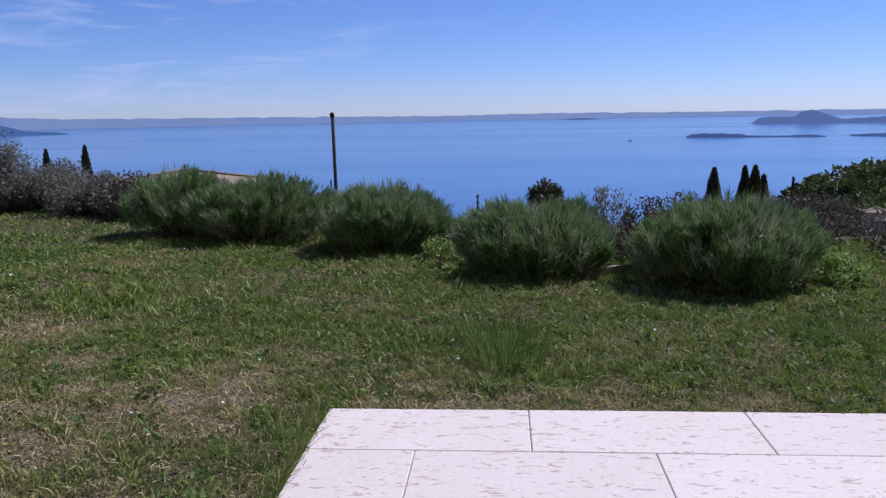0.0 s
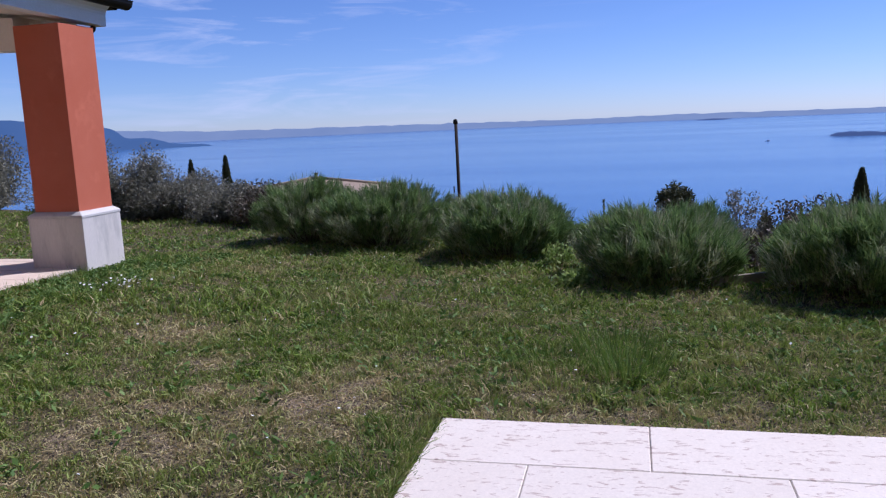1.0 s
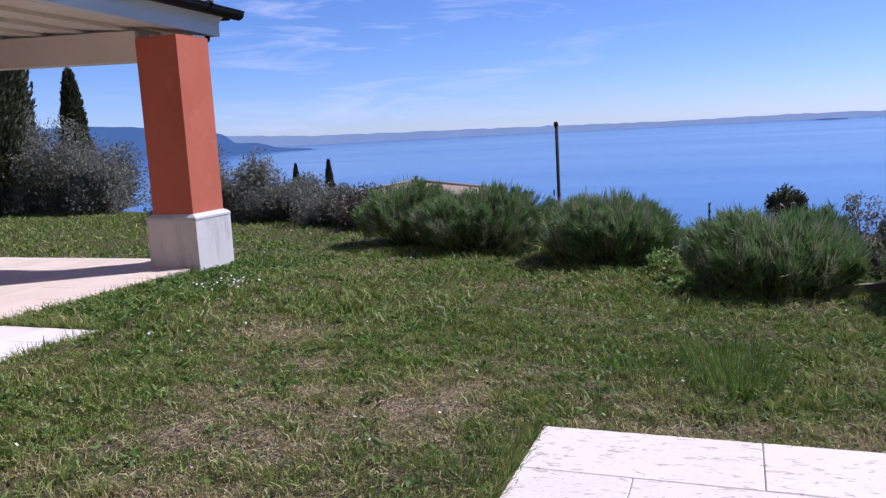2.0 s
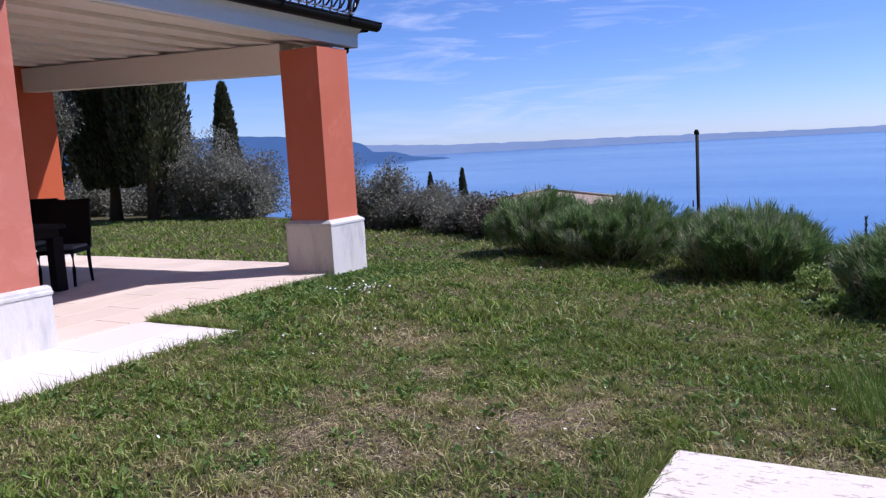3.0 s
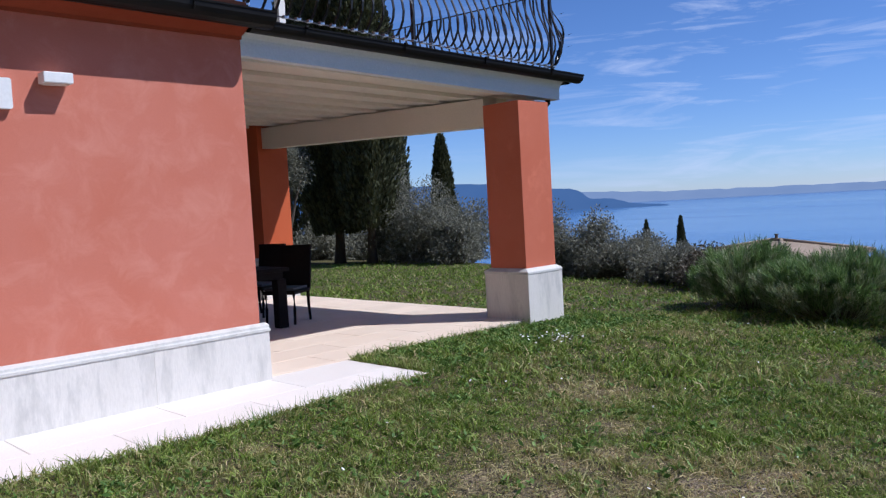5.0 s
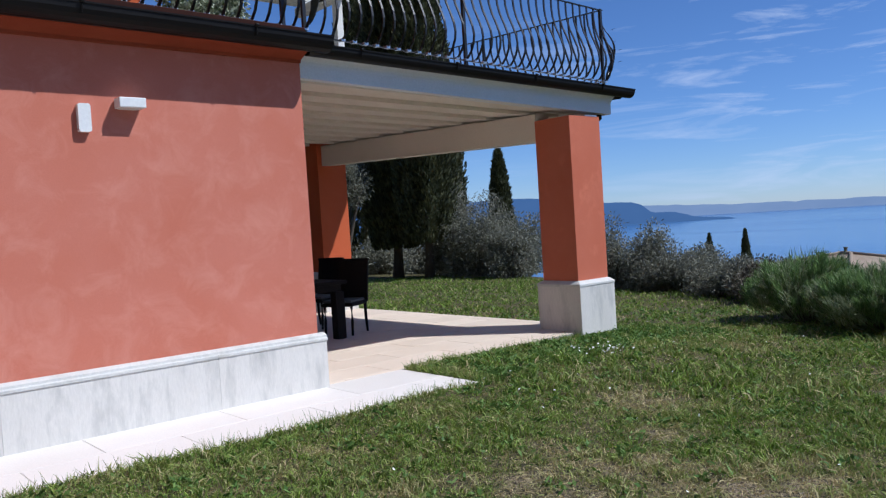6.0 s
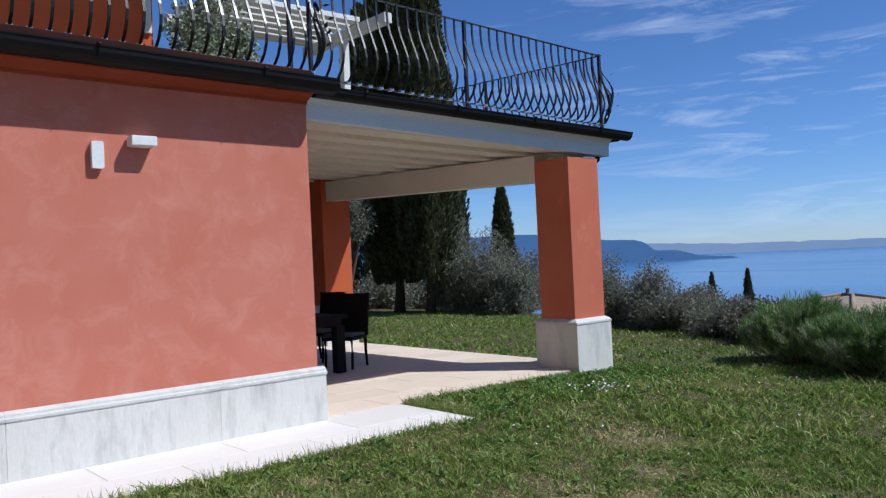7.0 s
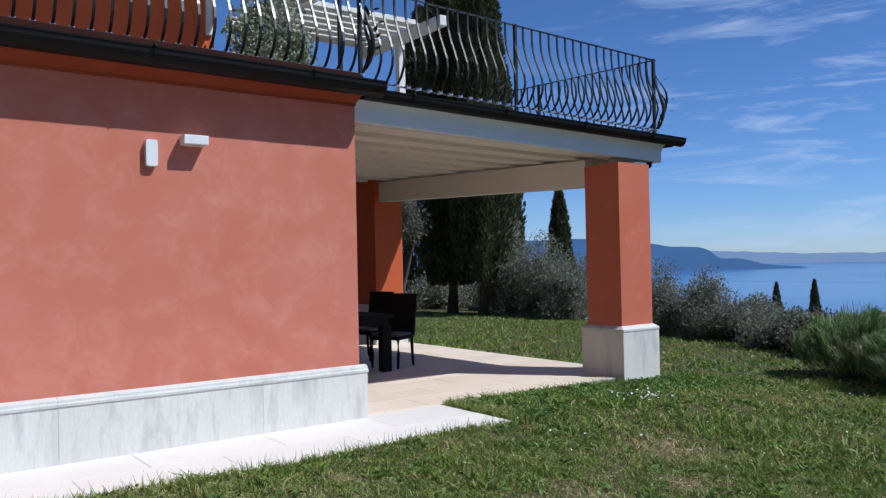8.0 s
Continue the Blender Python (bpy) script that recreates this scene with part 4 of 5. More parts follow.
for b, e, d, r, n, lab in ((30.55, -1.96, 80, 0.95, 9000, "slim dark cypress on the slope below"), (28.25, -1.76, 80, 0.95, 9000, "slim dark cypress with a thin crooked tip"),
                           (-14.4, -4.15, 85, 1.35, 9000, "dense dark cypress on the slope"), (-16.35, -4.03, 88, 1.1, 8000, "pointed dark cypress in a pair"),
                           (-17.0, -3.99, 86, 1.25, 9000, "tall dark cypress with a double tip"), (-17.55, -4.6, 90, 1.0, 7000, "dark cypress leaning on its neighbours"),
                           (-19.35, -4.71, 95, 0.6, 2200, "narrow cypress before the wood"), (-10.0, -6.75, 105, 0.5, 1200, "small cypress far down the slope"),
                           (-10.55, -6.9, 105, 0.5, 1200, "small dark cypress far down"), (-10.95, -6.5, 108, 0.5, 1200, "small pointed cypress far down"),
                           (-15.35, -5.7, 95, 0.35, 900, "thin young cypress among the trees"), (1.85, -5.95, 60, 0.16, 700, "very thin cypress tip above the bushes"), (-23.0, -5.6, 130, 0.9, 1800, "dark cypress before the wood")):
    far_cypress(b, e, d, r, n, lab)
x, y = polar(-3.0, 46)
leafy("conifer_tree", on_ground(x, y + 0.9), (1.35, 1.35, 8.6), 15000, CYPRESS, "broad dark conifer crown below the bushes", "tree", "", 40, leaf=(0.2, 0.09), limbs=3, stem=0.12, low=0.35, spread=0.3)
x, y = polar(-8.6, 100)
leafy("dark_tree", on_ground(x, y), (1.9, 1.9, 6.6), 3000, CYPRESS, "small dark tree far down the slope", "tree", "", 18, leaf=(0.35, 0.2), limbs=2, stem=0.1, low=0.2)
leafy("sapling", on_ground(12.6, -0.75), (0.4, 0.4, 1.42), 1500, OLIVE, "thin pale sapling rising behind the bushes", "sapling", "", 16, leaf=(0.045, 0.02), limbs=7, stem=0.015, low=0.15)
for x, y, r, h, n, lab in ((9.4, -2.4, 1.0, 0.62, 4200, "tangled brownish grey scrub behind the bushes"), (8.0, -3.3, 0.9, 0.62, 3800, "grey twiggy scrub beyond the lawn"), (10.9, -1.5, 1.0, 0.62, 3000, "brownish scrub down the bank"),
                           (11.5, -3.8, 1.2, 0.75, 3000, "dry scrub on the bank"), (10.4, 0.6, 0.9, 0.45, 2500, "brown scrub behind the lavender"), (8.1, -0.3, 0.4, 0.34, 1500, "dry grey twigs between two lavender bushes")):
    leafy("scrub_bush", on_ground(x, y), (r, r, h), n, SCRUB, lab, "shrub", "scrub on the bank", 20, leaf=(0.06, 0.022), limbs=9, stem=0.016)
for x, y, r, h, n, lab in ((6.72, -1.9, 0.3, 0.32, 1300, "bright yellow-green leafy weed clump"), (8.2, 1.55, 0.22, 0.26, 380, "pale leafy weed between the bushes"), (7.05, 1.3, 0.2, 0.2, 700, "low weed at the bush foot")):
    leafy("weed_clump", on_ground(x, y), (r, r, h), n, WEED, lab, "weed", "weeds at the lawn edge", 14, leaf=(0.036, 0.026), limbs=2, stem=0.005)

# woodland on the spur: too many crowns to count
pts_all, dirs_all = [], []
for _ in range(520):
    b, r = rng.uniform(-62, -12.5), rng.uniform(170, 300)
    x, y = polar(b, r)
    z = float(ground_z(x, y))
    if z < -44:
        continue
    cr = rng.uniform(2.6, 4.6)
    k = 130
    v = rng.normal(size=(k, 3))
    v /= np.linalg.norm(v, axis=1, keepdims=True)
    v[:, 2] = np.abs(v[:, 2])
    lumps = 1 + 0.25 * wave_noise(v[:, 0] * 3 + x, v[:, 1] * 3 + y, 1.5, 4)
    pts_all.append(np.array([x, y, z + 1.5]) + v * np.array([cr, cr, cr * 0.95]) * (lumps * rng.uniform(0.75, 1.0, k))[:, None])
    dirs_all.append(v + rng.normal(size=(k, 3)) * 0.7)
pts_all, dirs_all = np.concatenate(pts_all), np.concatenate(dirs_all)
v, f = leaf_quads(pts_all, dirs_all, rng.uniform(0.9, 1.9, len(pts_all)), rng.uniform(0.7, 1.3, len(pts_all)))
tagged(raw("woodland", v, f, WOODS), "green deciduous wood covering the hillside spur", "woodland", kind="stuff")
# scrub on the slope below the lawn
pts_all = []
for _ in range(420):
    x, y = rng.uniform(18, 150), rng.uniform(-70, 90)
    z = float(ground_z(x, y))
    cr = rng.uniform(0.8, 1.8)
    q = rng.normal(size=(60, 3)) * np.array([cr, cr, cr * 0.5]) * 0.6
    q[:, 2] = np.abs(q[:, 2])
    pts_all.append(q + np.array([x, y, z]))
pts_all = np.concatenate(pts_all)
v, f = leaf_quads(pts_all, rng.normal(size=pts_all.shape), rng.uniform(0.3, 0.6, len(pts_all)), rng.uniform(0.15, 0.3, len(pts_all)))
tagged(raw("slope_scrub", v, f, WOODS), "olive and scrub growth on the slope below", "scrub", kind="stuff")


# ---- houses below, pole, boat ----
def small_house(name, at, rz, w, d, wall_h, roof_h, over, label, chimney=True):
    """Stuccoed house with a hipped clay roof; at is the middle of its eaves line."""
    h = thing(name, at, label, "house", rz=rz)
    body = part("wall", boxed(-w / 2, w / 2, -d / 2, d / 2, -wall_h, 0), STUCCO, h)
    bm = bmesh.new()
    W, D = w / 2 + over, d / 2 + over
    r = max(0.4, W - D) if W > D else 0.4
    lo = [bm.verts.new(p) for p in ((-W, -D, 0.01), (W, -D, 0.01), (W, D, 0.01), (-W, D, 0.01))]
    eb = [bm.verts.new(p) for p in ((-W, -D, 0.14), (W, -D, 0.14), (W, D, 0.14), (-W, D, 0.14))]
    hi = [bm.verts.new((-r, 0, roof_h)), bm.verts.new((r, 0, roof_h))]
    for q in ((lo[3], lo[2], lo[1], lo[0]), (eb[0], eb[1], hi[1], hi[0]), (eb[1], eb[2], hi[1]), (eb[2], eb[3], hi[0], hi[1]), (eb[3], eb[0], hi[0])):
        bm.faces.new(q)
    for j in range(4):
        bm.faces.new((lo[j], lo[(j + 1) % 4], eb[(j + 1) % 4], eb[j]))
    roof = part("roof", bm, ROOFTILE, h, "hipped roof of pale clay tiles")
    bm = bmesh.new()
    sweep(bm, [(-r, 0, roof_h + 0.03), (r, 0, roof_h + 0.03)], 0.13, 7)
    for sx, sy in ((-1, -1), (1, -1), (1, 1), (-1, 1)):
        sweep(bm, [(sx * r, 0, roof_h + 0.03), (sx * W, sy * D, 0.18)], 0.12, 7)
    part("ridge_tile", bm, ROOFTILE, roof, "rounded ridge and hip tiles")
    if chimney:
        part("chimney", box(boxed(-0.07, 0.07, -0.07, 0.07, roof_h - 0.1, roof_h + 0.36, bevel=0.01), -0.1, 0.1, -0.1, 0.1, roof_h + 0.362, roof_h + 0.41), BARK, roof, "small dark chimney")
    for k in range(3):
        x = -w / 2 + w * (k + 0.5) / 3
        part("window", boxed(x - 0.45, x + 0.45, -d / 2 - 0.03, -d / 2 - 0.002, -1.9, -0.6, bevel=0.01), GUTTER, h)
    return h


small_house("neighbour_house", (51.2, 21.7, -3.0), -112.6, 7.2, 6.5, 6.5, 0.9, 0.5, "pale stuccoed house with a low clay tile roof below")
small_house("hillside_house", (*polar(-23.9, 150), -16.4), 70, 3.4, 3.0, 3.0, 0.7, 0.25, "small pale house among the trees on the slope", False)
small_house("hillside_house", (*polar(-20.9, 135), -15.3), 60, 4.0, 3.0, 3.0, 0.7, 0.25, "small house half hidden by trees", False)
small_house("hillside_house", (*polar(-11.3, 120), -14.1), 80, 7.0, 4.0, 3.0, 0.6, 0.25, "low brown roofed house down the slope", False)

pole = thing("wooden_pole", (19.65, 5.05, -2.4), "dark weathered wooden utility pole below the lawn", "pole")
part("shaft", sweep(bmesh.new(), [(0.03, 0.0, -1.2), (0.015, -0.01, 1.2), (0.0, 0.01, 3.78)], [0.052, 0.046, 0.04], 10), POLEWOOD, pole)
part("insulator", sweep(bmesh.new(), [(0.0, 0.01, 3.7), (-0.01, 0.02, 3.78), (-0.01, 0.02, 3.82)], [0.058, 0.055, 0.03], 8), POLEWOOD, pole, "dark metal cap at the pole top")
part("switch_box", boxed(-0.015, 0.015, 0.10, 0.13, 2.0, 2.16, bevel=0.004), POLEWOOD, pole)

x, y = polar(-8.75, 1200)
boat = thing("motor_boat", (x, y, LAKE_Z), "white motor boat far out on the lake", "boat", rz=75)
bm = boxed(-3.4, 3.4, -1.1, 1.1, 0.0, 0.9)
for vt in bm.verts:
    if vt.co.x > 0:
        vt.co.y *= 0.25
part("hull", bm, WHITEBOAT, boat)
part("cabin", boxed(-2, 0.6, -0.8, 0.8, 0.9, 1.8, bevel=0.15), WHITEBOAT, boat)

# timber edging between the bushes
edging = thing("timber_edging", on_ground(7.35, -0.3, 0.04), "weathered grey timber board edging the bed", "edging", rz=-62)
part("board", boxed(-0.55, 0.55, -0.02, 0.02, -0.06, 0.05, bevel=0.006), PLANK, edging)
part("peg", boxed(-0.4, -0.36, 0.022, 0.06, -0.2, 0.06, bevel=0.004), PLANK, edging)

# ---- wall lamps ----
lamp = thing("wall_lamp", (2.41, WY, 2.43), "white box-shaped outdoor wall lamp", "lamp")
part("backplate", boxed(-0.07, 0.07, -0.012, 0.0, -0.04, 0.04, bevel=0.004), LAMPW, lamp)
part("housing", boxed(-0.1, 0.1, -0.135, -0.0121, -0.038, 0.038, bevel=0.007), LAMPW, lamp, "white painted box housing")
part("lens", boxed(-0.085, 0.085, -0.12, -0.03, -0.042, -0.0385), PLINTH, lamp, "frosted downward lens")
alarm = thing("wall_sensor", (2.08, WY, 2.315), "white rounded sensor case on the wall", "sensor")
bm = boxed(-0.045, 0.045, -0.05, -0.001, -0.105, 0.105)
bmesh.ops.bevel(bm, geom=[e for e in bm.edges if abs(e.verts[0].co.y - e.verts[1].co.y) > 0.03], offset=0.018, segments=4, profile=0.5, affect="EDGES")
part("case", bm, LAMPW, alarm)


# ---- porch furniture ----
def chair(at, rz, label):
    c = thing("dining_chair", at, label, "chair", "chairs at the porch table", rz=rz)
    part("seat", boxed(-0.225, 0.225, -0.23, 0.21, 0.38, 0.43, bevel=0.015), WICKER, c)
    part("cushion", boxed(-0.21, 0.21, -0.22, 0.17, 0.432, 0.465, bevel=0.014), CUSHION, c, "thin grey seat cushion")
    bm = bmesh.new()
    box(bm, -0.225, 0.225, -0.02, 0.02, 0.0, 0.58, bevel=0.014, m=pose(0, 0.225, 0.405, -9))
    part("backrest", bm, WICKER, c, "tall woven backrest leaning back")
    bm = bmesh.new()
    box(bm, -0.232, 0.232, -0.026, 0.026, 0.55, 0.59, bevel=0.012, m=pose(0, 0.225, 0.405, -9))
    part("top_roll", bm, WICKER, c)
    for sx in (-1, 1):
        for sy, top in ((-0.205, 0.0), (0.19, 0.03)):
            part("leg", sweep(bmesh.new(), [(sx * 0.2, sy + (0.03 if sy > 0 else -0.012), 0.0), (sx * 0.2, sy + 0.004, 0.2), (sx * 0.2, sy, 0.4)], [0.016, 0.02, 0.023], 8), WICKER, c)
    return c


one = chair((6.12, 9.45, -0.024), -62, "dark brown woven wicker chair pulled up to the table")
for x, y, rz in ((6.33, 10.42, -72), (4.62, 9.7, 90), (4.6, 10.5, 90)):
    tagged(copy_thing(one, pose(x, y, -0.024, 0, 0, rz)), "dark brown woven wicker chair under the porch")
table = thing("dining_table", (5.42, 10.0, -0.024), "dark wicker dining table with thick legs", "table", rz=90)
part("tabletop", boxed(-0.98, 0.98, -0.47, 0.47, 0.70, 0.75, bevel=0.012), WICKER, table)
part("apron", boxed(-0.92, 0.92, -0.41, 0.41, 0.61, 0.699, bevel=0.008), WICKER, table)
for sx in (-1, 1):
    for sy in (-1, 1):
        part("leg", boxed(sx * 0.88 - 0.065, sx * 0.88 + 0.065, sy * 0.37 - 0.065, sy * 0.37 + 0.065, 0.0, 0.609, bevel=0.008), WICKER, table)


# climber on the terrace
leafy("climbing_plant", (4.75, 10.2, 2.98), (0.7, 0.5, 2.7), 20000, IVY, "leafy climber with pale mottled leaves on the terrace", "plant", "", 60, leaf=(0.06, 0.042), limbs=5, stem=0.02, low=0.02, spread=0.3, foot=0.03)
leafy("potted_plant", (7.45, 11.0, 2.98), (0.14, 0.14, 1.9), 240, IVY, "thin leafy climber on the pergola post", "plant", "", 8, leaf=(0.08, 0.05), limbs=2, stem=0.008, foot=0.03)

# ---- grass ----
def is_paved(x, y):
    slab = (x < 3.735) & (y < 1.75)
    path = (y > 5.53) & (x < 4.90)
    porch = (y > 6.68) & (x < 8.14) & (y < 12.9)
    pil = (x > 7.53) & (x < 8.24) & (y > 6.58) & (y < 7.3)
    return slab | path | porch | pil


def grass(name, count, lo, hi, height, width, label, x0=1.2, near=(0.2, 0.6), segs=2):
    """Blades scattered in clumps over the lawn between two distances from its middle edge."""
    rr = np.sqrt(rng.uniform(lo * lo, hi * hi, count))
    aa = np.radians(rng.uniform(-48, 90, count))
    x, y = near[0] + rr * np.cos(aa), near[1] + rr * np.sin(aa)
    m = max(200, count // 13)
    cr, ca = np.sqrt(rng.uniform(lo * lo, hi * hi, m)), np.radians(rng.uniform(-48, 90, m))
    w = rng.integers(0, m, count)
    pull = rng.uniform(0, 1, count) < 0.6
    x = np.where(pull, near[0] + cr[w] * np.cos(ca[w]) + rng.normal(size=count) * 0.026, x)
    y = np.where(pull, near[1] + cr[w] * np.sin(ca[w]) + rng.normal(size=count) * 0.026, y)
    dr = dryness(x, y)
    edge = np.clip(9.6 + 0.36 * y, 8.6, 15.5)
    keep = (x > x0) & (y < 20.5) & ~is_paved(x, y) & (x < edge + 0.6) & (rng.uniform(0, 1, count) > dr * 0.62)
    x, y, dr = x[keep], y[keep], dr[keep]
    n = len(x)
    tall = height * rng.uniform(0.35, 1.25, n) * (1 + 0.45 * wave_noise(x, y, 3.1, 31)) * (1 - 0.45 * dr)
    tall *= 1 + 0.5 * smooth01(wave_noise(x, y, 1.3, 33), 0.3, 1.0)
    tall *= 0.6 + 1.0 * smooth01(wave_noise(x, y, 24, 35), -0.5, 0.9)
    a = rng.uniform(0, 2 * np.pi, n)
    lean = rng.uniform(0.2, 1.35, n) * tall
    base = np.stack([x, y, ground_z(x, y) - 0.004], -1)
    tips = base + np.stack([np.cos(a) * lean, np.sin(a) * lean, tall], -1)
    bend = np.stack([-np.cos(a), -np.sin(a), np.full(n, 0.9)], -1) * (lean * 0.2)[:, None]
    v, f = stems(n, base, tips, width * rng.uniform(0.6, 1.3, n), bend, segs)
    dv = np.clip(dr + rng.uniform(-0.12, 0.3, n) * (rng.uniform(0, 1, n) > 0.45), 0, 1)
    dv = np.where(rng.uniform(0, 1, n) > 0.90 - 0.25 * smooth01(dr, 0.1, 0.4), rng.uniform(0.6, 1.0, n), dv)
    return tagged(raw(name, v, f, GRASS, dry=np.repeat(dv, 2 * segs + 2)), label, "grass", kind="stuff")


grass("grass", 260000, 2.2, 6.2, 0.037, 0.0042, "short patchy lawn grass, green mixed with straw")
grass("grass", 190000, 6.2, 10.5, 0.046, 0.0064, "short lawn grass with scattered straw")
grass("grass", 250000, 10.5, 24.0, 0.045, 0.013, "lawn grass at the far edge of the garden", segs=1)

# the lawn goes on round the terrace behind
n = 90000
x, y = rng.uniform(-9, 3.6, n), rng.uniform(-9, 5.5, n)
ok = ~is_paved(x, y) & ((x < 1.2) | (y < -3.2)) & ((x > 3.735) | (x < -3.02) | (y > 1.75) | (y < -6.02))
x, y = x[ok], y[ok]
n = len(x)
base = np.stack([x, y, ground_z(x, y) - 0.004], -1)
tips = base + np.stack([rng.normal(size=n) * 0.03, rng.normal(size=n) * 0.03, rng.uniform(0.02, 0.06, n)], -1)
v, f = stems(n, base, tips, 0.007 * rng.uniform(0.6, 1.3, n), np.zeros((n, 3)), 1)
tagged(raw("grass", v, f, GRASS, dry=np.repeat(np.clip(dryness(x, y) + rng.uniform(-0.1, 0.3, n), 0, 1), 4)), "plain mown lawn grass round the terrace", "grass", kind="stuff")

# straw litter lying between the blades
n = 130000
rr, aa = np.sqrt(rng.uniform(4, 110, n)), np.radians(rng.uniform(-45, 85, n))
x, y = 0.2 + rr * np.cos(aa), 0.6 + rr * np.sin(aa)
ok = ~is_paved(x, y) & (x > 1.2) & (rng.uniform(0, 1, n) < 0.10 + dryness(x, y) * 1.2) & (x < 8 + 0.3 * y)
x, y = x[ok], y[ok]
n = len(x)
base = np.stack([x, y, ground_z(x, y) + rng.uniform(0.002, 0.024, n)], -1)
a = rng.uniform(0, 2 * np.pi, n)
l = rng.uniform(0.012, 0.07, n)
tips = base + np.stack([np.cos(a) * l, np.sin(a) * l, rng.normal(size=n) * 0.008], -1)
v, f = stems(n, base, tips, 0.0025 * rng.uniform(0.5, 1.6, n), np.stack([np.zeros(n), np.zeros(n), l * 0.1], -1), 2)
tagged(raw("straw_litter", v, f, GRASS, dry=np.repeat(rng.uniform(0.35, 1.0, n), 6)), "dry straw litter scattered over the lawn", "straw", kind="stuff")

# broad-leaved weeds and clover in loose patches
n = 42000
rr, aa = np.sqrt(rng.uniform(4, 150, 2600)), np.radians(rng.uniform(-45, 85, 2600))
# lusher weeds along the porch edge and round the pillar foot, and a rosette in the dry patch
rr[:90], aa[:90] = np.hypot(lush := rng.uniform(4.9, 8.6, 90), lush_y := rng.uniform(5.0, 6.0, 90)), np.arctan2(lush_y, lush)
rr[90:94], aa[90:94] = math.hypot(3.7, 2.1), math.atan2(2.1, 3.7)
w = rng.integers(0, 2600, n)
w[:6500] = rng.integers(0, 94, 6500)
x, y = 0.2 + rr[w] * np.cos(aa[w]) + rng.normal(size=n) * 0.055, 0.6 + rr[w] * np.sin(aa[w]) + rng.normal(size=n) * 0.055
edge = np.clip(9.6 + 0.36 * y, 8.6, 15.5)
ok = ~is_paved(x, y) & (x > 1.2) & (x < edge + 0.3) & (rng.uniform(0, 1, n) > dryness(x, y) * 1.6)
x, y, w = x[ok], y[ok], w[ok]
n = len(x)
base = np.stack([x, y, ground_z(x, y) + rng.uniform(0.0, 0.03, n)], -1)
a = rng.uniform(0, 2 * np.pi, n)
v, f = leaf_quads(base, np.stack([np.cos(a), np.sin(a), rng.uniform(0.1, 0.9, n)], -1), rng.uniform(0.03, 0.07, n), rng.uniform(0.012, 0.026, n))
tagged(raw("lawn_weeds", v, f, BROADLEAF), "broad-leaved weeds and clover in the lawn", "weeds", kind="stuff")


def tuft(x, y, r, n, h, label):
    t = thing("grass_tuft", on_ground(x, y), label, "grass tuft", "taller grass tufts")
    a, q = rng.uniform(0, 2 * np.pi, n), np.sqrt(rng.uniform(0, 1, n)) * r
    base = np.stack([q * np.cos(a), q * np.sin(a), np.full(n, -0.01)], -1)
    l = h * rng.uniform(0.4, 1.1, n)
    tips = base + np.stack([np.cos(a) * l * 0.35, np.sin(a) * l * 0.35, l], -1) + rng.normal(size=(n, 3)) * 0.02
    v, f = stems(n, base, tips, 0.003 * rng.uniform(0.7, 1.3, n), np.stack([np.cos(a), np.sin(a), np.full(n, 0.5)], -1) * (-0.1 * l)[:, None], 3)
    raw("foliage", v, f, TUFT, t)


for x, y, r, n, h in ((4.55, 0.88, 0.22, 320, 0.2), (5.1, 0.95, 0.28, 420, 0.15), (4.7, 1.3, 0.25, 300, 0.12), (3.55, 1.92, 0.2, 260, 0.07), (3.2, 1.92, 0.22, 280, 0.075), (8.3, 6.35, 0.25, 320, 0.13),
                      (4.95, 5.5, 0.13, 160, 0.12), (7.2, 6.4, 0.3, 300, 0.11), (4.2, 5.44, 0.14, 90, 0.10), (2.4, 5.40, 0.16, 90, 0.11), (1.9, 5.42, 0.15, 60, 0.1), (3.2, 5.44, 0.14, 80, 0.1), (5.2, -1.2, 0.3, 300, 0.14), (6.2, 5.7, 0.35, 300, 0.12)):
    tuft(x, y, r, n, h, "taller lush tuft of dark green grass")
# ragged verge of grass leaning over the paving
n = 7800
side = rng.integers(0, 4, n)
u = rng.uniform(0, 1, n)
jit = np.abs(rng.normal(size=n)) * 0.035
x = np.select([side == 0, side == 1, side == 2, side == 3], [0.5 + 4.3 * u, 4.93 + jit, 4.93 + 2.6 * u, np.where(u < 0.75, 2.2 + 1.53 * u / 0.75, 3.76 + jit)])
y = np.select([side == 0, side == 1, side == 2, side == 3], [5.51 - jit, 5.52 + 1.13 * u, 6.65 - jit, np.where(u < 0.75, 1.77 + jit, 1.75 - 6 * (u - 0.75) / 0.25)])
h = rng.uniform(0.02, 0.075, n) * np.where(rng.uniform(0, 1, n) > 0.85, 1.7, 1.0)
base = np.stack([x, y, ground_z(x, y) - 0.005], -1)
tips = base + np.stack([rng.normal(size=n) * 0.03, rng.normal(size=n) * 0.035 + np.where((side == 3) & (u < 0.75), -0.016, 0.0), h * np.where(side == 3, 0.8, 1.0)], -1)
v, f = stems(n, base, tips, 0.003 * rng.uniform(0.6, 1.2, n), np.zeros((n, 3)), 2)
tagged(raw("verge_grass", v, f, GRASS, dry=np.repeat(rng.uniform(0, 0.5, n), 6)), "ragged grass verge along the paving edge", "grass", kind="stuff")

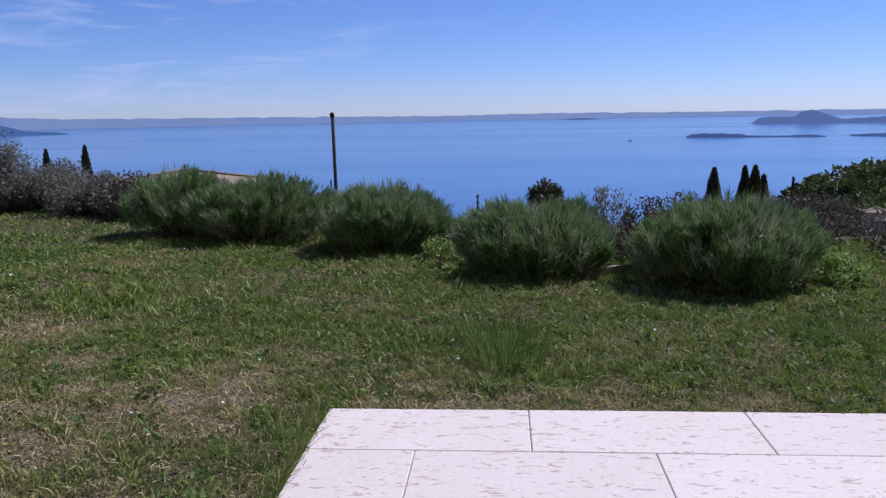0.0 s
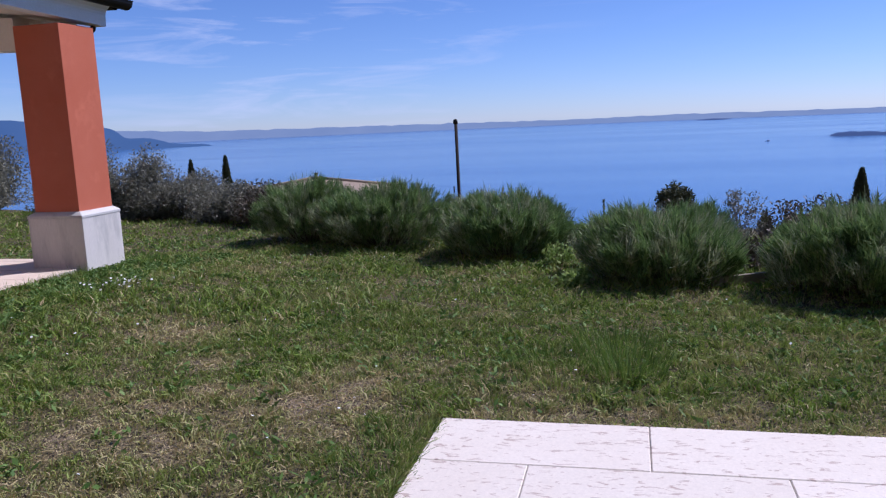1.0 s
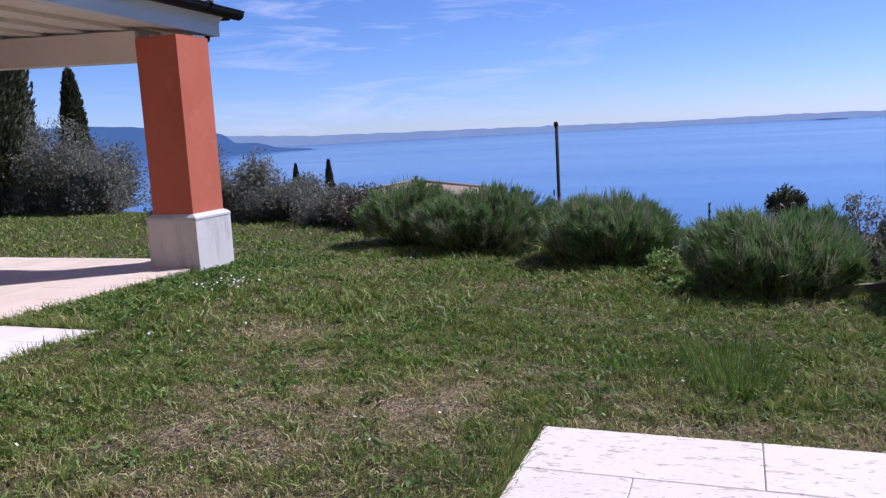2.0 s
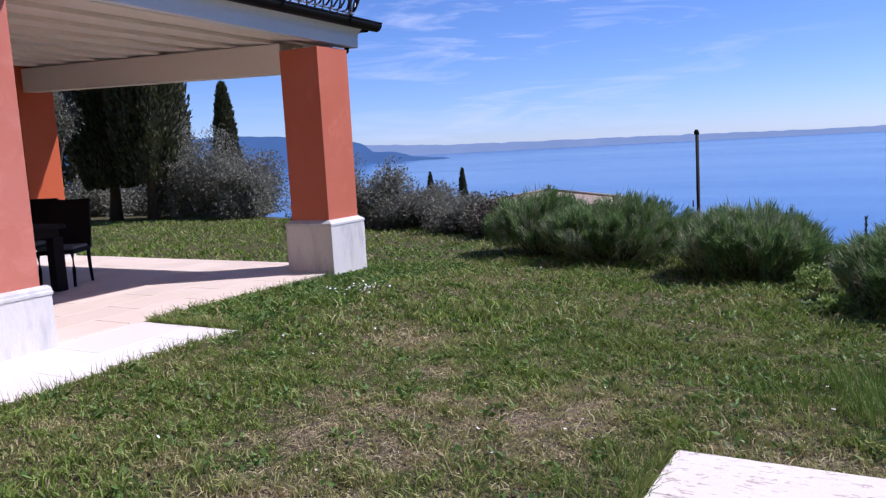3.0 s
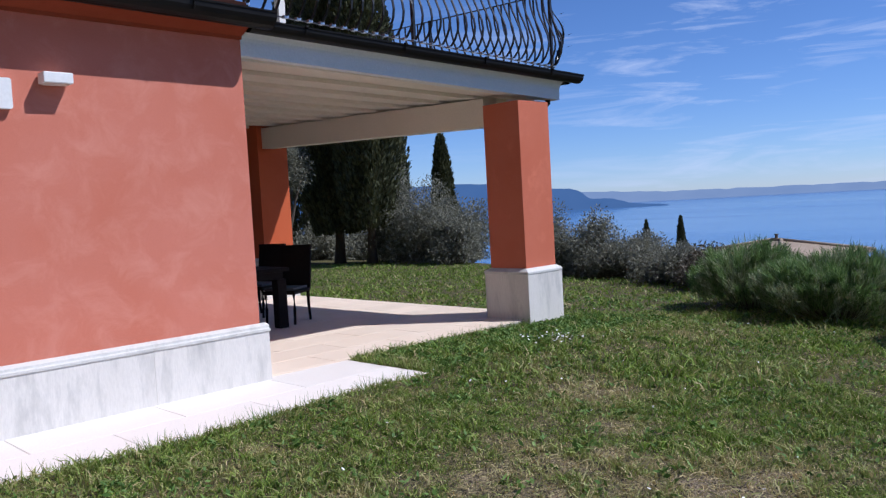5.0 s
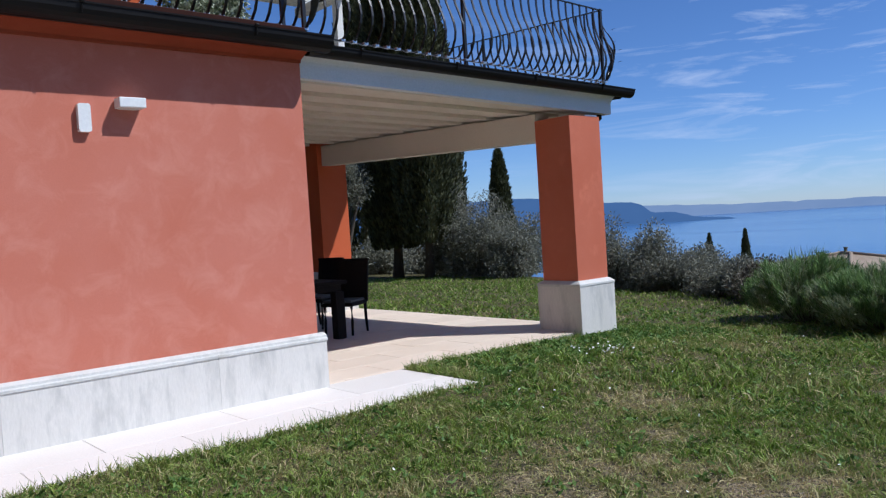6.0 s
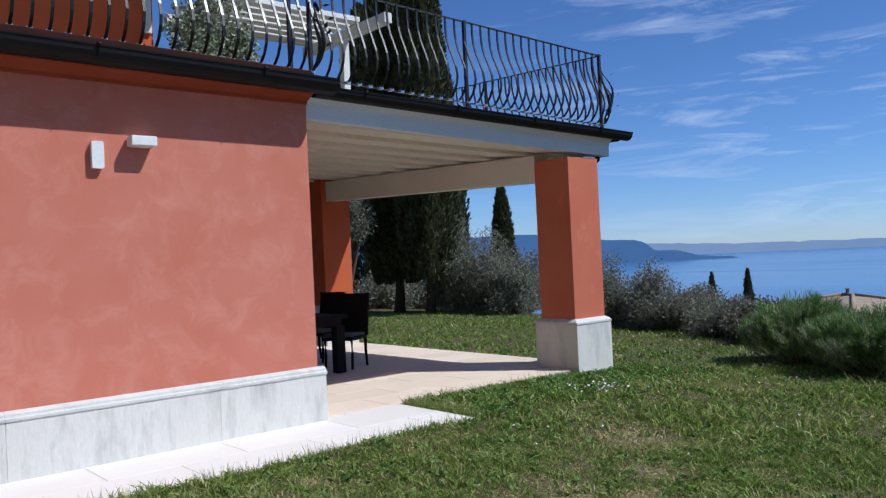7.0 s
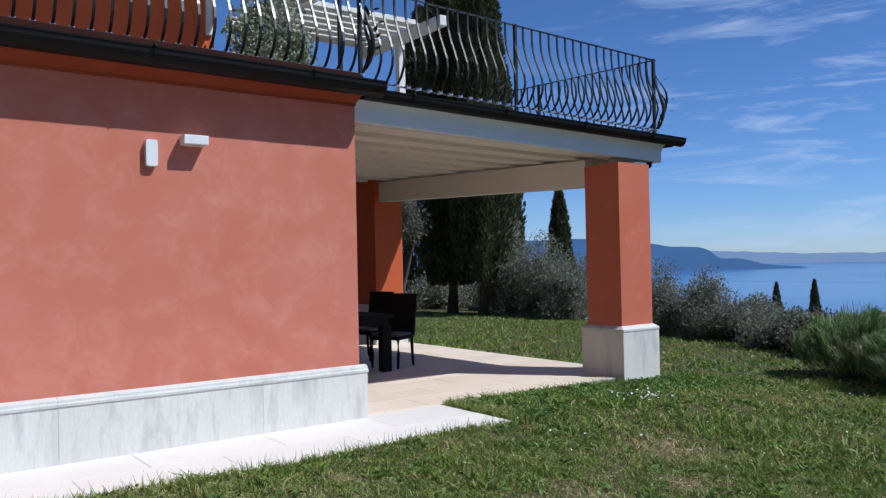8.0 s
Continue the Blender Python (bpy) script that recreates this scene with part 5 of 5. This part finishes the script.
# small white flowers in the grass
n = 170
cl = np.array([(6.64, 5.62), (3.66, 2.28), (2.46, 3.89), (5.54, 4.5), (9.0, 4.9), (8.0, 3.2), (6.3, 1.6), (5.4, -0.9), (6.9, 6.1), (5.0, 2.8)])
w = np.where(np.arange(n) < 60, 0, np.where(np.arange(n) < 66, 1, rng.integers(0, len(cl), n)))
sp = np.where(np.arange(n) < 66, 0.17, 1.5)
x, y = cl[w, 0] + rng.normal(size=n) * sp, cl[w, 1] + rng.normal(size=n) * sp
ok = ~is_paved(x, y) & (x > 1.5) & (x < 12)
x, y = x[ok], y[ok]
pts = []
faces = []
for px, py in zip(x, y):
    z = float(ground_z(px, py)) + rng.uniform(0.03, 0.075)
    r, k = rng.uniform(0.006, 0.011) * (1.35 if abs(px - 6.64) < 0.35 and abs(py - 5.62) < 0.35 else 1.0), len(pts)
    tx, ty = rng.normal() * 0.4, rng.normal() * 0.4
    pts += [(px + r * math.cos(a), py + r * math.sin(a), z + r * (tx * math.cos(a) + ty * math.sin(a))) for a in np.linspace(0, 2 * math.pi, 7)[:6]]
    faces.append(list(range(k, k + 6)))
tagged(raw("daisies", pts, faces, FLOWER), "tiny white daisies scattered in the lawn", "flowers", kind="stuff")

# ---- paving: joint beds, then the tiles ----
tagged(part("pavement_bed", boxed(-3.0, 3.733, -6.0, 1.748, -0.3, -0.056), JOINT), "sandy bed under the terrace tiles", "pavement", kind="structure")
tagged(part("path_bed", boxed(-8.0, 4.898, 5.522, 6.676, -0.3, -0.034), JOINT_PALE), "sandy bed under the path tiles", "pavement", kind="structure")
tagged(part("porch_bed", boxed(3.6, 8.138, 6.68, 12.85, -0.3, -0.0335), JOINT_PALE), "sandy bed under the porch tiles", "pavement", kind="structure")
tile_meshes = {}


def tile(parent, x0, x1, y0, y1, top, mat, thick=0.03):
    """A stone tile with softened edges; alike tiles share one mesh."""
    key = (round(x1 - x0, 3), round(y1 - y0, 3), mat.name)
    if key not in tile_meshes:
        g, b = 0.002, 0.004
        hx, hy = (x1 - x0) / 2 - g, (y1 - y0) / 2 - g
        bm = bmesh.new()
        rings = [[bm.verts.new((sx * (hx - i), sy * (hy - i), z)) for sx, sy in ((-1, -1), (1, -1), (1, 1), (-1, 1))] for i, z in ((0, -thick), (0, -b), (b, 0))]
        for a, c in zip(rings, rings[1:]):
            for j in range(4):
                bm.faces.new((a[j], a[(j + 1) % 4], c[(j + 1) % 4], c[j]))
        bm.faces.new(rings[-1])
        me = bpy.data.meshes.new("tile")
        bm.to_mesh(me)
        bm.free()
        me.materials.append(mat)
        tile_meshes[key] = me
    o = new("tile", tile_meshes[key])
    o.parent = parent
    o.matrix_basis = pose((x0 + x1) / 2, (y0 + y1) / 2, top + rng.normal() * 0.0006, rng.normal() * 0.05, rng.normal() * 0.05)


def tiled(name, label, x0, x1, y0, y1, row, length, top, mat, along, starts):
    """Rows of tiles; along is the axis of their length, starts where a joint of each row lies."""
    t = tagged(thing(name, (0, 0, 0), label, "paving"), kind="structure")
    lo, hi = (x0, x1) if along == "y" else (y1, y0)
    k = 0
    c = hi if along == "y" else y1
    end = lo if along == "y" else y0
    while c > end + 0.03:
        c2 = max(c - row, end)
        a0, a1 = (y0, y1) if along == "y" else (x0, x1)
        j = starts[k % 2] - math.ceil((starts[k % 2] - a0) / length) * length
        cuts = [a0] + [q for q in np.arange(j, a1, length) if a0 + 0.06 < q < a1 - 0.06] + [a1]
        for p, q in zip(cuts, cuts[1:]):
            if along == "y":
                tile(t, c2, c, p, q, top, mat)
            else:
                tile(t, p, q, c2, c, top, mat)
        c, k = c2, k + 1
    return t


tiled("pavement_lawn", "pale limestone terrace tiles in staggered rows", -3.0, 3.735, -6.0, 1.75, 0.481, 1.014, -0.05, TILE, "y", (0.776, 1.273))
tiled("pavement_path", "pale limestone tiles along the house wall", -8.0, 4.90, 5.52, 6.678, 0.62, 1.05, -0.029, TILE_PATH, "x", (1.88, 2.4))
tiled("pavement_porch", "cream limestone floor tiles of the porch", 3.97, 8.14, 6.682, 12.85, 0.47, 1.05, -0.0285, TILE_PORCH, "x", (5.85, 5.3))
